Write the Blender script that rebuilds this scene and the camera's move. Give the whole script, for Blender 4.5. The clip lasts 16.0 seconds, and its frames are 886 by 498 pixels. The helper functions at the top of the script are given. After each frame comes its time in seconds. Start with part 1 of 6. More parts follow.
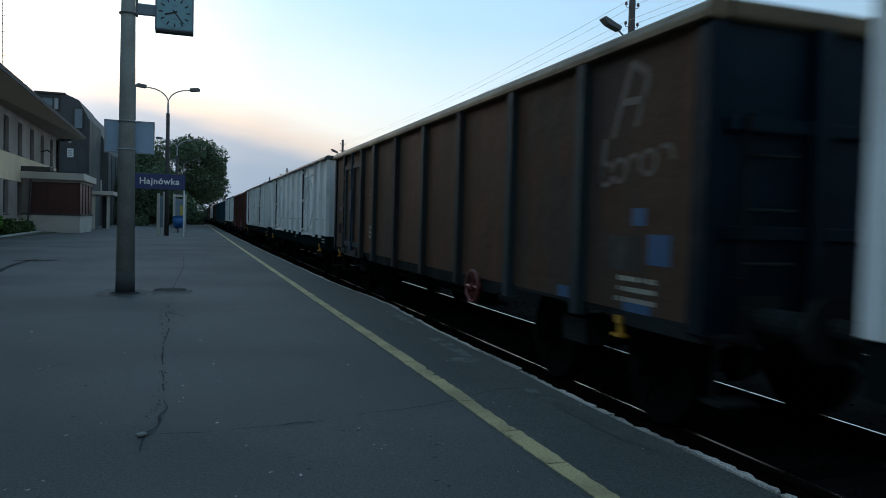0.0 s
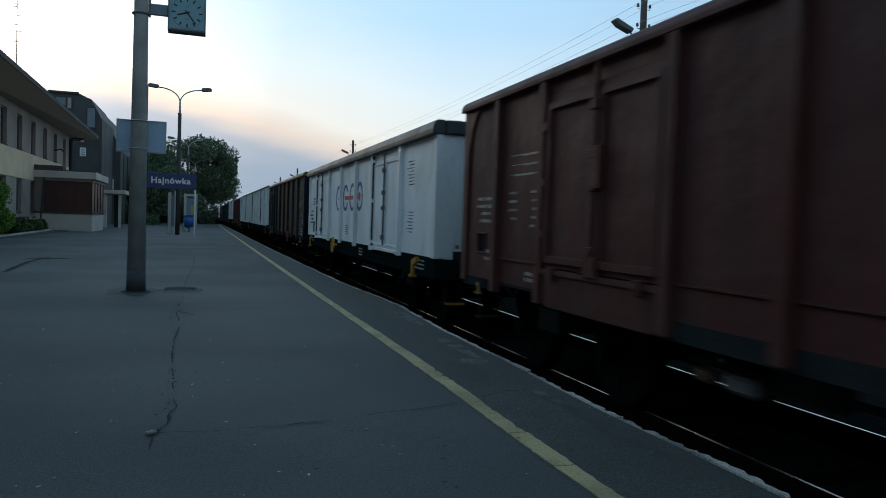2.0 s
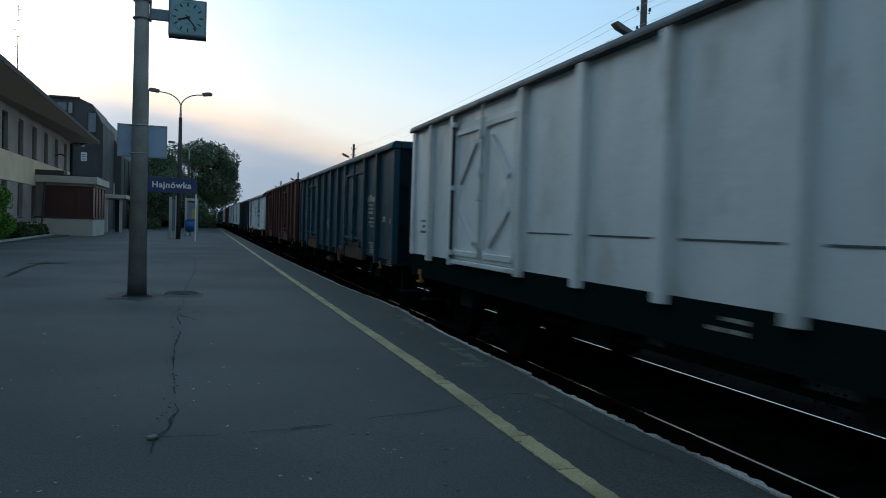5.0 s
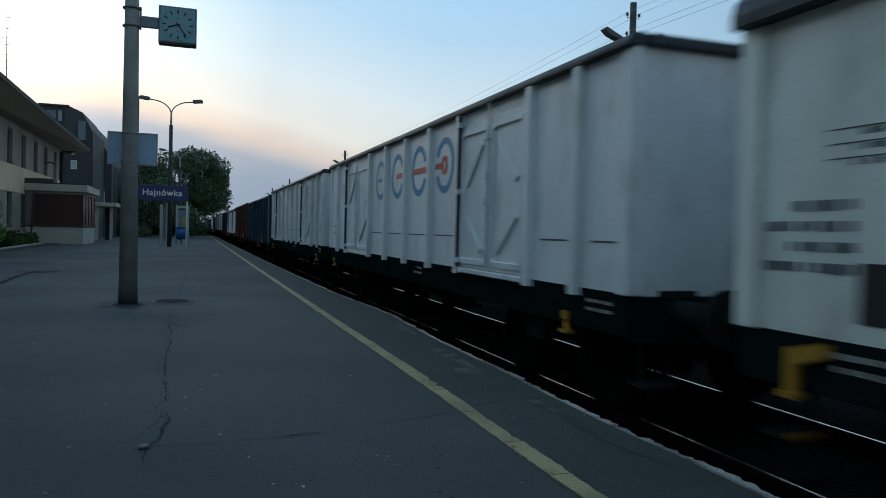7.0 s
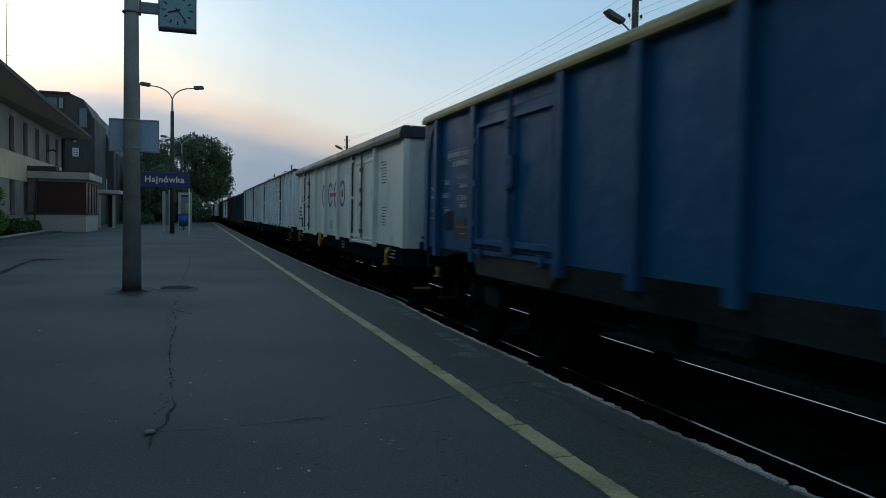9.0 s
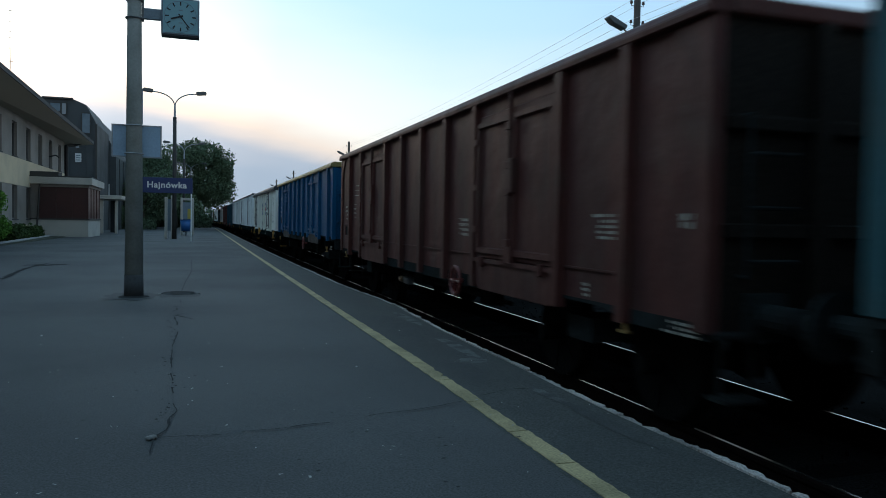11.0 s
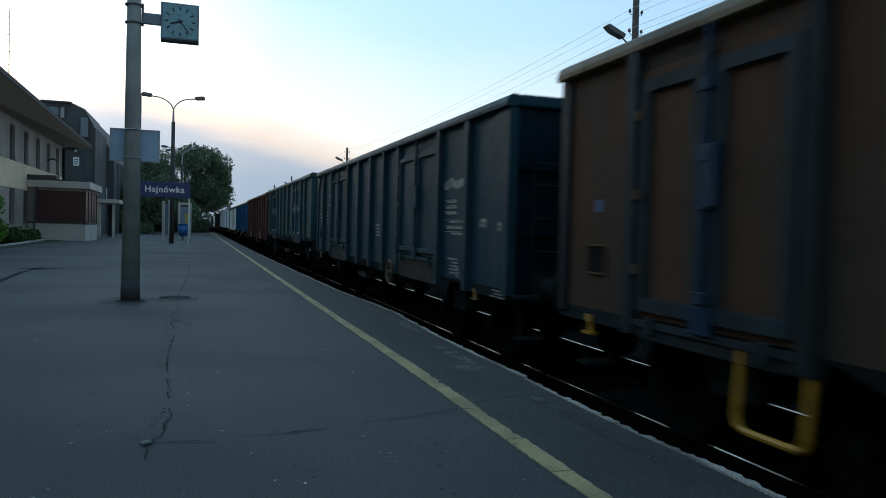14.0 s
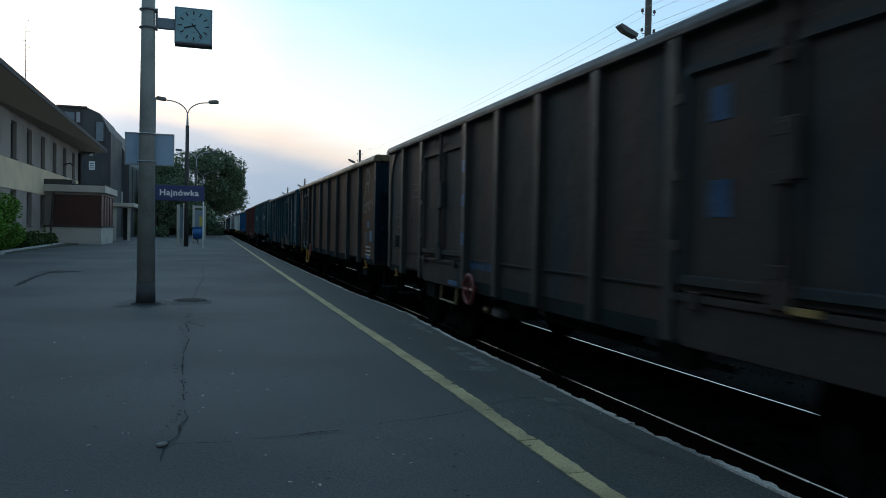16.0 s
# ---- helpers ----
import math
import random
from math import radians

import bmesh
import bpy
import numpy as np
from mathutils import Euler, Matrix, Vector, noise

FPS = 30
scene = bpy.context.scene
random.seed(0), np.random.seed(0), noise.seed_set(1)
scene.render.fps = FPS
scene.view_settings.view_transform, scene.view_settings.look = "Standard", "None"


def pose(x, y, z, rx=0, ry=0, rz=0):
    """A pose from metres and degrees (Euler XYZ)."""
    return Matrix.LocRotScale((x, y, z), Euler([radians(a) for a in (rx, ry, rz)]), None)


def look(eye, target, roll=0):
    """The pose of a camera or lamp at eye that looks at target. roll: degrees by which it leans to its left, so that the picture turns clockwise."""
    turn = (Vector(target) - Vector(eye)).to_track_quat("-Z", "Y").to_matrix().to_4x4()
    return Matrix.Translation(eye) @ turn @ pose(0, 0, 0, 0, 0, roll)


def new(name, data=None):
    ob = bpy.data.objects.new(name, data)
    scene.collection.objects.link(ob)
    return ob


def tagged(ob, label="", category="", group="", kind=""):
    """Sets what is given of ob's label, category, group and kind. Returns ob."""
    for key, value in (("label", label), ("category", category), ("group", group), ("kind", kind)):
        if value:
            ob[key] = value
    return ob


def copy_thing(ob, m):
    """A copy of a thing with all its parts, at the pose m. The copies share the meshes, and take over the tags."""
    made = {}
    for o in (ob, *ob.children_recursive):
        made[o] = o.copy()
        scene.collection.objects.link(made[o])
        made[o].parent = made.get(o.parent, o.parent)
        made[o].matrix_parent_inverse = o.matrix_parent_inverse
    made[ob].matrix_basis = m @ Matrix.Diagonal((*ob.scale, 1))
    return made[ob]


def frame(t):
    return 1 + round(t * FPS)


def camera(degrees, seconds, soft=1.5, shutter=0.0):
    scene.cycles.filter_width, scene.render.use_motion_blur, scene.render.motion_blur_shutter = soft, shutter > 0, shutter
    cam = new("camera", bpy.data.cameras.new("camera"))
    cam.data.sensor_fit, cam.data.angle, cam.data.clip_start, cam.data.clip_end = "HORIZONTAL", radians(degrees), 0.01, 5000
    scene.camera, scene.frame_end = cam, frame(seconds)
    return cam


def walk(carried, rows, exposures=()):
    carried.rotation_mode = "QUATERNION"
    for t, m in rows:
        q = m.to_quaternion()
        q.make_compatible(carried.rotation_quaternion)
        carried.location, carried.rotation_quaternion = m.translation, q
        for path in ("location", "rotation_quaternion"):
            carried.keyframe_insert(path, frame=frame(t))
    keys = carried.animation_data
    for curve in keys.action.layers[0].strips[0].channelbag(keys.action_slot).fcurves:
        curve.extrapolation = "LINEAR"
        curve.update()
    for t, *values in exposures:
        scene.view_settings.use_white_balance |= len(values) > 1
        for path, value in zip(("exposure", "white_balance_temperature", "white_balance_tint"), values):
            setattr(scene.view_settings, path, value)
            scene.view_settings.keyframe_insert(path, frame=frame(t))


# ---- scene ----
TURNS = [
    (0.0, -18.87, -2.04, 1.55),
    (0.5, -18.59, -2.1, 2.25),
    (1.0, -18.33, -1.95, 1.68),
    (1.5, -18.22, -1.83, 1.65),
    (2.0, -18.13, -1.98, 1.94),
    (2.5, -18.39, -1.6, 1.64),
    (3.0, -18.41, -1.63, 2.02),
    (3.5, -18.55, -1.8, 2.06),
    (4.0, -18.14, -1.98, 2.27),
    (6.5, -18.31, -1.18, 1.04),
    (7.0, -18.66, -1.24, 1.36),
    (7.5, -18.3, -1.62, 1.33),
    (8.0, -17.73, -1.97, 0.8),
    (8.5, -18.47, -2.48, 0.94),
    (11.0, -18.32, -1.99, 0.99),
    (11.5, -18.45, -2.08, 1.54),
    (12.0, -18.78, -2.18, 1.58),
    (12.5, -18.96, -1.84, 1.75),
    (13.0, -18.95, -1.75, 1.53),
    (13.5, -18.31, -1.71, 1.36),
    (14.0, -18.51, -1.47, 1.43),
    (14.5, -17.74, -1.19, 1.35),
    (15.0, -17.42, -1.79, 1.56),
    (15.5, -17.83, -1.43, 1.58),
    (16.0, -17.49, -1.38, 1.09),
]

cam = camera(62.28, 16.0, soft=0.85, shutter=0.35)
EYE = 1.26


def cam_pose(yaw, pitch, roll):
    """Camera at the standing point, turned by yaw (left), pitch (up) and roll (picture clockwise)."""
    y, p = radians(yaw), radians(pitch)
    way = Vector((-math.sin(y) * math.cos(p), math.cos(y) * math.cos(p), math.sin(p)))
    eye = Vector((0, 0, EYE))
    return look(eye, eye + way, roll)


walk(cam, [(t, cam_pose(a, b, c)) for t, a, b, c in TURNS], exposures=[(0.0, 0.66), (0.7, 0.58), (1.5, 0.5), (2.5, 0.64), (3.5, 0.7), (4.2, 0.65), (6.3, 0.46), (7.0, 0.38), (8.0, 0.32), (8.7, 0.26), (10.8, 0.72), (16.0, 0.75)])

# ------------------------------------------------------------------ light
SUN_AZ, SUN_EL = 17.0, 3.0          # degrees to the left of the track, and above the horizon
SUN_DIR = Vector((-math.sin(radians(SUN_AZ)) * math.cos(radians(SUN_EL)),
                  math.cos(radians(SUN_AZ)) * math.cos(radians(SUN_EL)), math.sin(radians(SUN_EL))))


def make_world():
    w = bpy.data.worlds.new("dusk_sky")
    scene.world = w
    w.use_nodes = True
    nt = w.node_tree
    nt.nodes.clear()
    N, L = nt.nodes.new, nt.links.new
    out, bg = N("ShaderNodeOutputWorld"), N("ShaderNodeBackground")
    sky = N("ShaderNodeTexSky")
    sky.sky_type, sky.sun_disc = "NISHITA", False
    sky.sun_elevation, sky.sun_rotation = radians(SUN_EL), radians(-SUN_AZ)
    sky.air_density, sky.dust_density, sky.ozone_density = 1.0, 2.0, 2.0
    tc, sep = N("ShaderNodeTexCoord"), N("ShaderNodeSeparateXYZ")
    L(tc.outputs["Generated"], sep.inputs[0])
    # evening haze by height: mauve at the horizon, pale yellow above it, blue higher up
    ramp = N("ShaderNodeValToRGB")
    e = ramp.color_ramp.elements
    e[0].position, e[0].color = 0.0, (0.208, 0.288, 0.378, 1)
    e[1].position, e[1].color = 1.0, (0.21, 0.40, 0.575, 1)
    for pos, col in ((0.05, (0.220, 0.294, 0.385, 1)), (0.080, (0.262, 0.322, 0.402, 1)), (0.106, (0.55, 0.49, 0.445, 1)), (0.135, (0.625, 0.63, 0.60, 1)),
                     (0.20, (0.555, 0.65, 0.695, 1)), (0.30, (0.38, 0.565, 0.725, 1)), (0.42, (0.31, 0.53, 0.76, 1)), (0.65, (0.265, 0.46, 0.64, 1))):
        k = e.new(pos)
        k.color = col
    # the cloud bank is ragged: shift the height a little by soft noise stretched along the horizon
    mp = N("ShaderNodeMapping")
    mp.inputs["Scale"].default_value = (2.2, 2.2, 11.0)
    L(tc.outputs["Generated"], mp.inputs[0])
    nz = N("ShaderNodeTexNoise")
    nz.inputs["Scale"].default_value, nz.inputs["Detail"].default_value = 1.6, 5.0
    L(mp.outputs[0], nz.inputs["Vector"])
    sh = N("ShaderNodeMath")
    sh.operation = "MULTIPLY_ADD"
    sh.inputs[1].default_value, sh.inputs[2].default_value = 0.05, -0.025
    L(nz.outputs["Fac"], sh.inputs[0])
    ad = N("ShaderNodeMath")
    L(sep.outputs["Z"], ad.inputs[0])
    L(sh.outputs[0], ad.inputs[1])
    tilt = N("ShaderNodeMapRange")          # the bank stands higher towards the sunset
    tilt.inputs["From Min"].default_value, tilt.inputs["From Max"].default_value = -0.10, 0.30
    tilt.inputs["To Min"].default_value, tilt.inputs["To Max"].default_value = -0.056, 0.045
    L(sep.outputs["X"], tilt.inputs["Value"])
    ad2 = N("ShaderNodeMath")
    L(ad.outputs[0], ad2.inputs[0])
    L(tilt.outputs[0], ad2.inputs[1])
    L(ad2.outputs[0], ramp.inputs[0])
    # glow round the place where the sun went down
    dot = N("ShaderNodeVectorMath")
    dot.operation = "DOT_PRODUCT"
    L(tc.outputs["Generated"], dot.inputs[0])
    dot.inputs[1].default_value = Vector((-0.46, 0.86, 0.22)).normalized()
    glow = N("ShaderNodeValToRGB")
    g = glow.color_ramp.elements
    g[0].position, g[0].color = 0.0, (0.57, 0.575, 0.58, 1)
    g[1].position, g[1].color = 1.0, (2.3, 2.15, 2.0, 1)
    for pos, col in ((0.35, (0.67, 0.69, 0.71, 1)), (0.6, (0.86, 0.88, 0.90, 1)), (0.84, (1.0, 1.0, 1.0, 1)), (0.92, (1.35, 1.30, 1.24, 1)), (0.97, (1.95, 1.82, 1.68, 1))):
        k = g.new(pos)
        k.color = col
    L(dot.outputs["Value"], glow.inputs[0])
    mul = N("ShaderNodeMixRGB")
    mul.blend_type, mul.inputs[0].default_value = "MULTIPLY", 1.0
    L(ramp.outputs[0], mul.inputs[1])
    L(glow.outputs[0], mul.inputs[2])
    # warm strip over the bank, only near the sunset
    strip = N("ShaderNodeValToRGB")
    s = strip.color_ramp.elements
    s[0].position, s[0].color = 0.055, (0, 0, 0, 1)
    s[1].position, s[1].color = 0.17, (0, 0, 0, 1)
    k = s.new(0.10)
    k.color = (0.16, 0.08, 0.02, 1)
    L(ad2.outputs[0], strip.inputs[0])
    near = N("ShaderNodeMapRange")
    near.inputs["From Min"].default_value, near.inputs["From Max"].default_value = 0.82, 0.97
    L(dot.outputs["Value"], near.inputs["Value"])
    mixs = N("ShaderNodeMixRGB")
    mixs.blend_type = "ADD"
    L(near.outputs[0], mixs.inputs[0])
    L(mul.outputs[0], mixs.inputs[1])
    L(strip.outputs[0], mixs.inputs[2])
    # a share of the clear-sky model
    sc = N("ShaderNodeMixRGB")
    sc.blend_type, sc.inputs[0].default_value = "ADD", 0.004
    L(mixs.outputs[0], sc.inputs[1])
    L(sky.outputs[0], sc.inputs[2])
    L(sc.outputs[0], bg.inputs[0])
    bg.inputs[1].default_value = 1.0
    L(bg.outputs[0], out.inputs[0])


make_world()
sun = new("sun", bpy.data.lights.new("sun", "SUN"))
sun.data.energy, sun.data.angle, sun.data.color = 0.25, radians(25), (1.0, 0.82, 0.62)
sun.matrix_world = look(SUN_DIR * 50, (0, 0, 0))


# ------------------------------------------------------------------ materials
def material(name, base, rough=0.7, metal=0.0, grain=0.15, scale=6.0, stain=None, stain_amt=0.0, stain_scale=1.2, bump=0.1,
             bump_scale=60.0, per_piece=0.0, streak=False, spec=0.5, relief=0.01, rust=0.0, rust_col=(0.16, 0.075, 0.035)):
    """A surface with fine grain, larger stains and fine relief, in object space."""
    m = bpy.data.materials.new(name)
    m.use_nodes = True
    nt = m.node_tree
    N, L = nt.nodes.new, nt.links.new
    b = nt.nodes["Principled BSDF"]
    b.inputs["Metallic"].default_value = metal
    b.inputs["Specular IOR Level"].default_value = spec
    tc = N("ShaderNodeTexCoord")
    info = N("ShaderNodeObjectInfo")
    off = N("ShaderNodeVectorMath")
    off.operation = "MULTIPLY_ADD"
    L(info.outputs["Random"], off.inputs[0])
    off.inputs[1].default_value = (37, 53, 71)
    L(tc.outputs["Object"], off.inputs[2])

    def noise_tex(sc_, detail, vec, squash=None):
        n = N("ShaderNodeTexNoise")
        n.inputs["Scale"].default_value, n.inputs["Detail"].default_value = sc_, detail
        if squash:
            mp = N("ShaderNodeMapping")
            mp.inputs["Scale"].default_value = squash
            L(vec, mp.inputs[0])
            vec = mp.outputs[0]
        L(vec, n.inputs["Vector"])
        return n.outputs["Fac"]

    fine = noise_tex(scale * 6, 8, off.outputs[0])
    big = noise_tex(stain_scale, 6, off.outputs[0], (1, 1, 0.25) if streak else None)
    g = N("ShaderNodeMapRange")
    g.inputs["From Min"].default_value, g.inputs["From Max"].default_value = 0.3, 0.7
    g.inputs["To Min"].default_value, g.inputs["To Max"].default_value = 1 - grain, 1 + grain
    L(fine, g.inputs["Value"])
    rgb = N("ShaderNodeRGB")
    rgb.outputs[0].default_value = (*base, 1)
    cur = rgb.outputs[0]
    if stain:
        sm = N("ShaderNodeMapRange")
        sm.inputs["From Min"].default_value, sm.inputs["From Max"].default_value = 0.42, 0.63
        sm.inputs["To Max"].default_value = stain_amt
        L(big, sm.inputs["Value"])
        mx = N("ShaderNodeMixRGB")
        L(sm.outputs[0], mx.inputs[0])
        L(cur, mx.inputs[1])
        mx.inputs[2].default_value = (*stain, 1)
        cur = mx.outputs[0]
    if rust:
        spots = noise_tex(2.2, 10, off.outputs[0], (1.0, 1.0, 0.6))
        rm = N("ShaderNodeMapRange")
        rm.inputs["From Min"].default_value, rm.inputs["From Max"].default_value = 0.53, 0.66
        rm.inputs["To Max"].default_value = rust
        L(spots, rm.inputs["Value"])
        rx = N("ShaderNodeMixRGB")
        L(rm.outputs[0], rx.inputs[0])
        L(cur, rx.inputs[1])
        rx.inputs[2].default_value = (*rust_col, 1)
        cur = rx.outputs[0]
    if per_piece:
        pr = N("ShaderNodeMapRange")
        pr.inputs["To Min"].default_value, pr.inputs["To Max"].default_value = 1 - per_piece, 1 + per_piece
        L(info.outputs["Random"], pr.inputs["Value"])
        mm = N("ShaderNodeMath")
        mm.operation = "MULTIPLY"
        L(pr.outputs[0], mm.inputs[0])
        L(g.outputs[0], mm.inputs[1])
        val = mm.outputs[0]
    else:
        val = g.outputs[0]
    sc_ = N("ShaderNodeVectorMath")
    sc_.operation = "SCALE"
    L(cur, sc_.inputs[0])
    L(val, sc_.inputs["Scale"])
    L(sc_.outputs[0], b.inputs["Base Color"])
    rr = N("ShaderNodeMapRange")
    rr.inputs["To Min"].default_value, rr.inputs["To Max"].default_value = max(rough - 0.15, 0.05), min(rough + 0.15, 1)
    L(big, rr.inputs["Value"])
    L(rr.outputs[0], b.inputs["Roughness"])
    if bump:
        bn = N("ShaderNodeBump")
        bn.inputs["Strength"].default_value, bn.inputs["Distance"].default_value = bump, relief
        L(noise_tex(bump_scale, 4, off.outputs[0]), bn.inputs["Height"])
        L(bn.outputs[0], b.inputs["Normal"])
    return m


def dented(name, base, **kw):
    """Painted wagon steel: like material(), with broad dents in the sheet."""
    kw.setdefault("rough", 0.55)
    kw.setdefault("bump_scale", 3.5)
    kw.setdefault("bump", 0.5)
    kw.setdefault("streak", True)
    kw.setdefault("relief", 0.05)
    return material(name, base, **kw)


MAT = {}
MAT["asphalt"] = material("asphalt", (0.067, 0.0675, 0.0655), 0.85, grain=0.45, scale=14, stain=(0.046, 0.0465, 0.046), stain_amt=0.8, stain_scale=0.35, bump=0.5, bump_scale=120)
MAT["asphalt_old"] = material("asphalt_old", (0.040, 0.0425, 0.039), 0.85, grain=0.5, scale=10, stain=(0.064, 0.067, 0.060), stain_amt=0.7, stain_scale=1.4, bump=0.6, bump_scale=90)
MAT["stain_dark"] = material("stain_dark", (0.036, 0.038, 0.036), 0.85, grain=0.4, scale=12, stain=(0.056, 0.058, 0.055), stain_amt=0.8, stain_scale=5.0, bump=0.5, bump_scale=110)
MAT["stain_pale"] = material("stain_pale", (0.098, 0.102, 0.098), 0.85, grain=0.4, scale=12, stain=(0.045, 0.048, 0.046), stain_amt=1.0, stain_scale=6.0, bump=0.5, bump_scale=110)
MAT["crack"] = material("crack", (0.038, 0.039, 0.039), 0.95, grain=0.3, spec=0.05)
MAT["yellow_line"] = material("yellow_line", (0.44, 0.338, 0.17), 0.8, grain=0.3, scale=12, stain=(0.20, 0.165, 0.085), stain_amt=0.6, stain_scale=3.0, bump=0.3, bump_scale=120)
MAT["edge_stone"] = material("edge_stone", (0.42, 0.37, 0.335), 0.9, grain=0.5, scale=12, stain=(0.13, 0.115, 0.105), stain_amt=0.8, stain_scale=2.0, bump=0.6, bump_scale=40, per_piece=0.25)
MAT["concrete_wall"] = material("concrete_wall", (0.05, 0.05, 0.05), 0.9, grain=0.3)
# ballast, sleepers and rail sides: near-black bases without specular
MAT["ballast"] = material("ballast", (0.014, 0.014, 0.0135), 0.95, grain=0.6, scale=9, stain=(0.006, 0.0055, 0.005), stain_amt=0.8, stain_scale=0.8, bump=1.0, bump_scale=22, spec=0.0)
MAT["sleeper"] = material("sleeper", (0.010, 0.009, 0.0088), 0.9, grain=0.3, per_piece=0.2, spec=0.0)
MAT["rail_top"] = material("rail_top", (0.62, 0.60, 0.58), 0.28, metal=1.0, grain=0.05, bump=0)
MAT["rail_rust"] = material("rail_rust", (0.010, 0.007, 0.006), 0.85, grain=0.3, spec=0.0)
MAT["pole_concrete"] = material("pole_concrete", (0.32, 0.325, 0.30), 0.9, grain=0.09, scale=5, stain=(0.22, 0.225, 0.20), stain_amt=0.7, stain_scale=2.5, bump=0.15, bump_scale=50)
MAT["tar"] = material("tar", (0.05, 0.05, 0.05), 0.8, grain=0.3, scale=8)
MAT["galvanised"] = material("galvanised", (0.30, 0.32, 0.34), 0.5, metal=0.6, grain=0.1)
MAT["grey_metal"] = material("grey_metal", (0.17, 0.22, 0.26), 0.5, grain=0.1, stain=(0.13, 0.17, 0.2), stain_amt=0.6)
MAT["board_back"] = material("board_back", (0.30, 0.42, 0.54), 0.45, grain=0.06, stain=(0.26, 0.36, 0.46), stain_amt=0.5, stain_scale=3)
MAT["clock_face"] = material("clock_face", (0.17, 0.35, 0.39), 0.35, grain=0.03, bump=0)
MAT["black"] = material("black", (0.012, 0.012, 0.013), 0.6, grain=0.2)
MAT["lamp_column"] = material("lamp_column", (0.075, 0.07, 0.066), 0.85, grain=0.15, stain=(0.045, 0.042, 0.04), stain_amt=0.6, stain_scale=1.5, spec=0.2)
MAT["lamp_grey"] = material("lamp_grey", (0.12, 0.12, 0.12), 0.6, grain=0.2)
MAT["sign_blue"] = material("sign_blue", (0.012, 0.030, 0.115), 0.35, grain=0.06, bump=0)
MAT["white_paint"] = material("white_paint", (0.72, 0.72, 0.70), 0.55, grain=0.05)
MAT["cream"] = material("cream", (0.70, 0.565, 0.38), 0.9, grain=0.08, stain=(0.50, 0.41, 0.29), stain_amt=0.6, stain_scale=0.5)
MAT["render_grey"] = material("render_grey", (0.305, 0.265, 0.23), 0.9, grain=0.12, stain=(0.16, 0.14, 0.125), stain_amt=0.6, stain_scale=0.4)
MAT["soffit"] = material("soffit", (0.42, 0.335, 0.26), 0.9, grain=0.12)
MAT["roof"] = material("roof", (0.06, 0.055, 0.052), 0.8, grain=0.2)
MAT["kiosk_red"] = material("kiosk_red", (0.065, 0.019, 0.016), 0.4, grain=0.1, stain=(0.04, 0.014, 0.013), stain_amt=0.7, stain_scale=0.6)
MAT["kiosk_white"] = material("kiosk_white", (0.50, 0.46, 0.40), 0.8, grain=0.08, stain=(0.38, 0.35, 0.31), stain_amt=0.6, stain_scale=0.8)
MAT["cladding"] = material("cladding", (0.076, 0.081, 0.083), 0.7, spec=0.3, grain=0.12, stain=(0.050, 0.054, 0.056), stain_amt=0.6, stain_scale=0.5)
MAT["window_dark"] = material("window_dark", (0.02, 0.024, 0.028), 0.08, grain=0.0, bump=0)
MAT["window_frame"] = material("window_frame", (0.14, 0.13, 0.12), 0.6, grain=0.1)
MAT["wood_pole"] = material("wood_pole", (0.075, 0.06, 0.05), 0.9, grain=0.3, scale=8)
MAT["porcelain"] = material("porcelain", (0.10, 0.06, 0.05), 0.3, grain=0.0, bump=0)
MAT["wire"] = material("wire", (0.30, 0.31, 0.33), 0.5, grain=0.0, bump=0)
MAT["kerb"] = material("kerb", (0.34, 0.33, 0.31), 0.9, grain=0.2, per_piece=0.15)
MAT["soil"] = material("soil", (0.05, 0.055, 0.035), 0.95, grain=0.4)
MAT["bark"] = material("bark", (0.05, 0.04, 0.03), 0.95, grain=0.4)
MAT["bin_blue"] = material("bin_blue", (0.02, 0.12, 0.34), 0.4, grain=0.08)
MAT["poster_yellow"] = material("poster_yellow", (0.45, 0.34, 0.06), 0.5, grain=0.1)
MAT["far_ground"] = material("far_ground", (0.045, 0.055, 0.028), 0.95, grain=0.4, scale=2, stain=(0.06, 0.055, 0.04), stain_amt=0.8, stain_scale=0.08)
MAT["pebble"] = material("pebble", (0.30, 0.29, 0.27), 0.9, grain=0.3, per_piece=0.5)
# wagons
MAT["w_white"] = dented("w_white", (0.80, 0.815, 0.81), stain=(0.62, 0.63, 0.61), stain_amt=0.6, stain_scale=0.9, grain=0.06, rust=0.28, rust_col=(0.36, 0.30, 0.24), bump=0.32)
MAT["w_cream"] = dented("w_cream", (0.80, 0.80, 0.72), stain=(0.57, 0.56, 0.49), stain_amt=0.65, stain_scale=0.9, grain=0.06, rust=0.35, rust_col=(0.34, 0.27, 0.19), bump=0.32)
MAT["w_grey"] = dented("w_grey", (0.70, 0.715, 0.70), stain=(0.48, 0.48, 0.45), stain_amt=0.6, stain_scale=0.9, grain=0.06, rust=0.35, rust_col=(0.30, 0.24, 0.18), bump=0.32)
MAT["w_slate"] = dented("w_slate", (0.034, 0.045, 0.052), stain=(0.026, 0.033, 0.038), stain_amt=0.6, spec=0.3)
MAT["w_maroon"] = dented("w_maroon", (0.092, 0.030, 0.025), stain=(0.060, 0.026, 0.023), stain_amt=0.75, rust=0.5, rust_col=(0.075, 0.045, 0.036), stain_scale=2.2, grain=0.10, spec=0.14, rough=0.6)
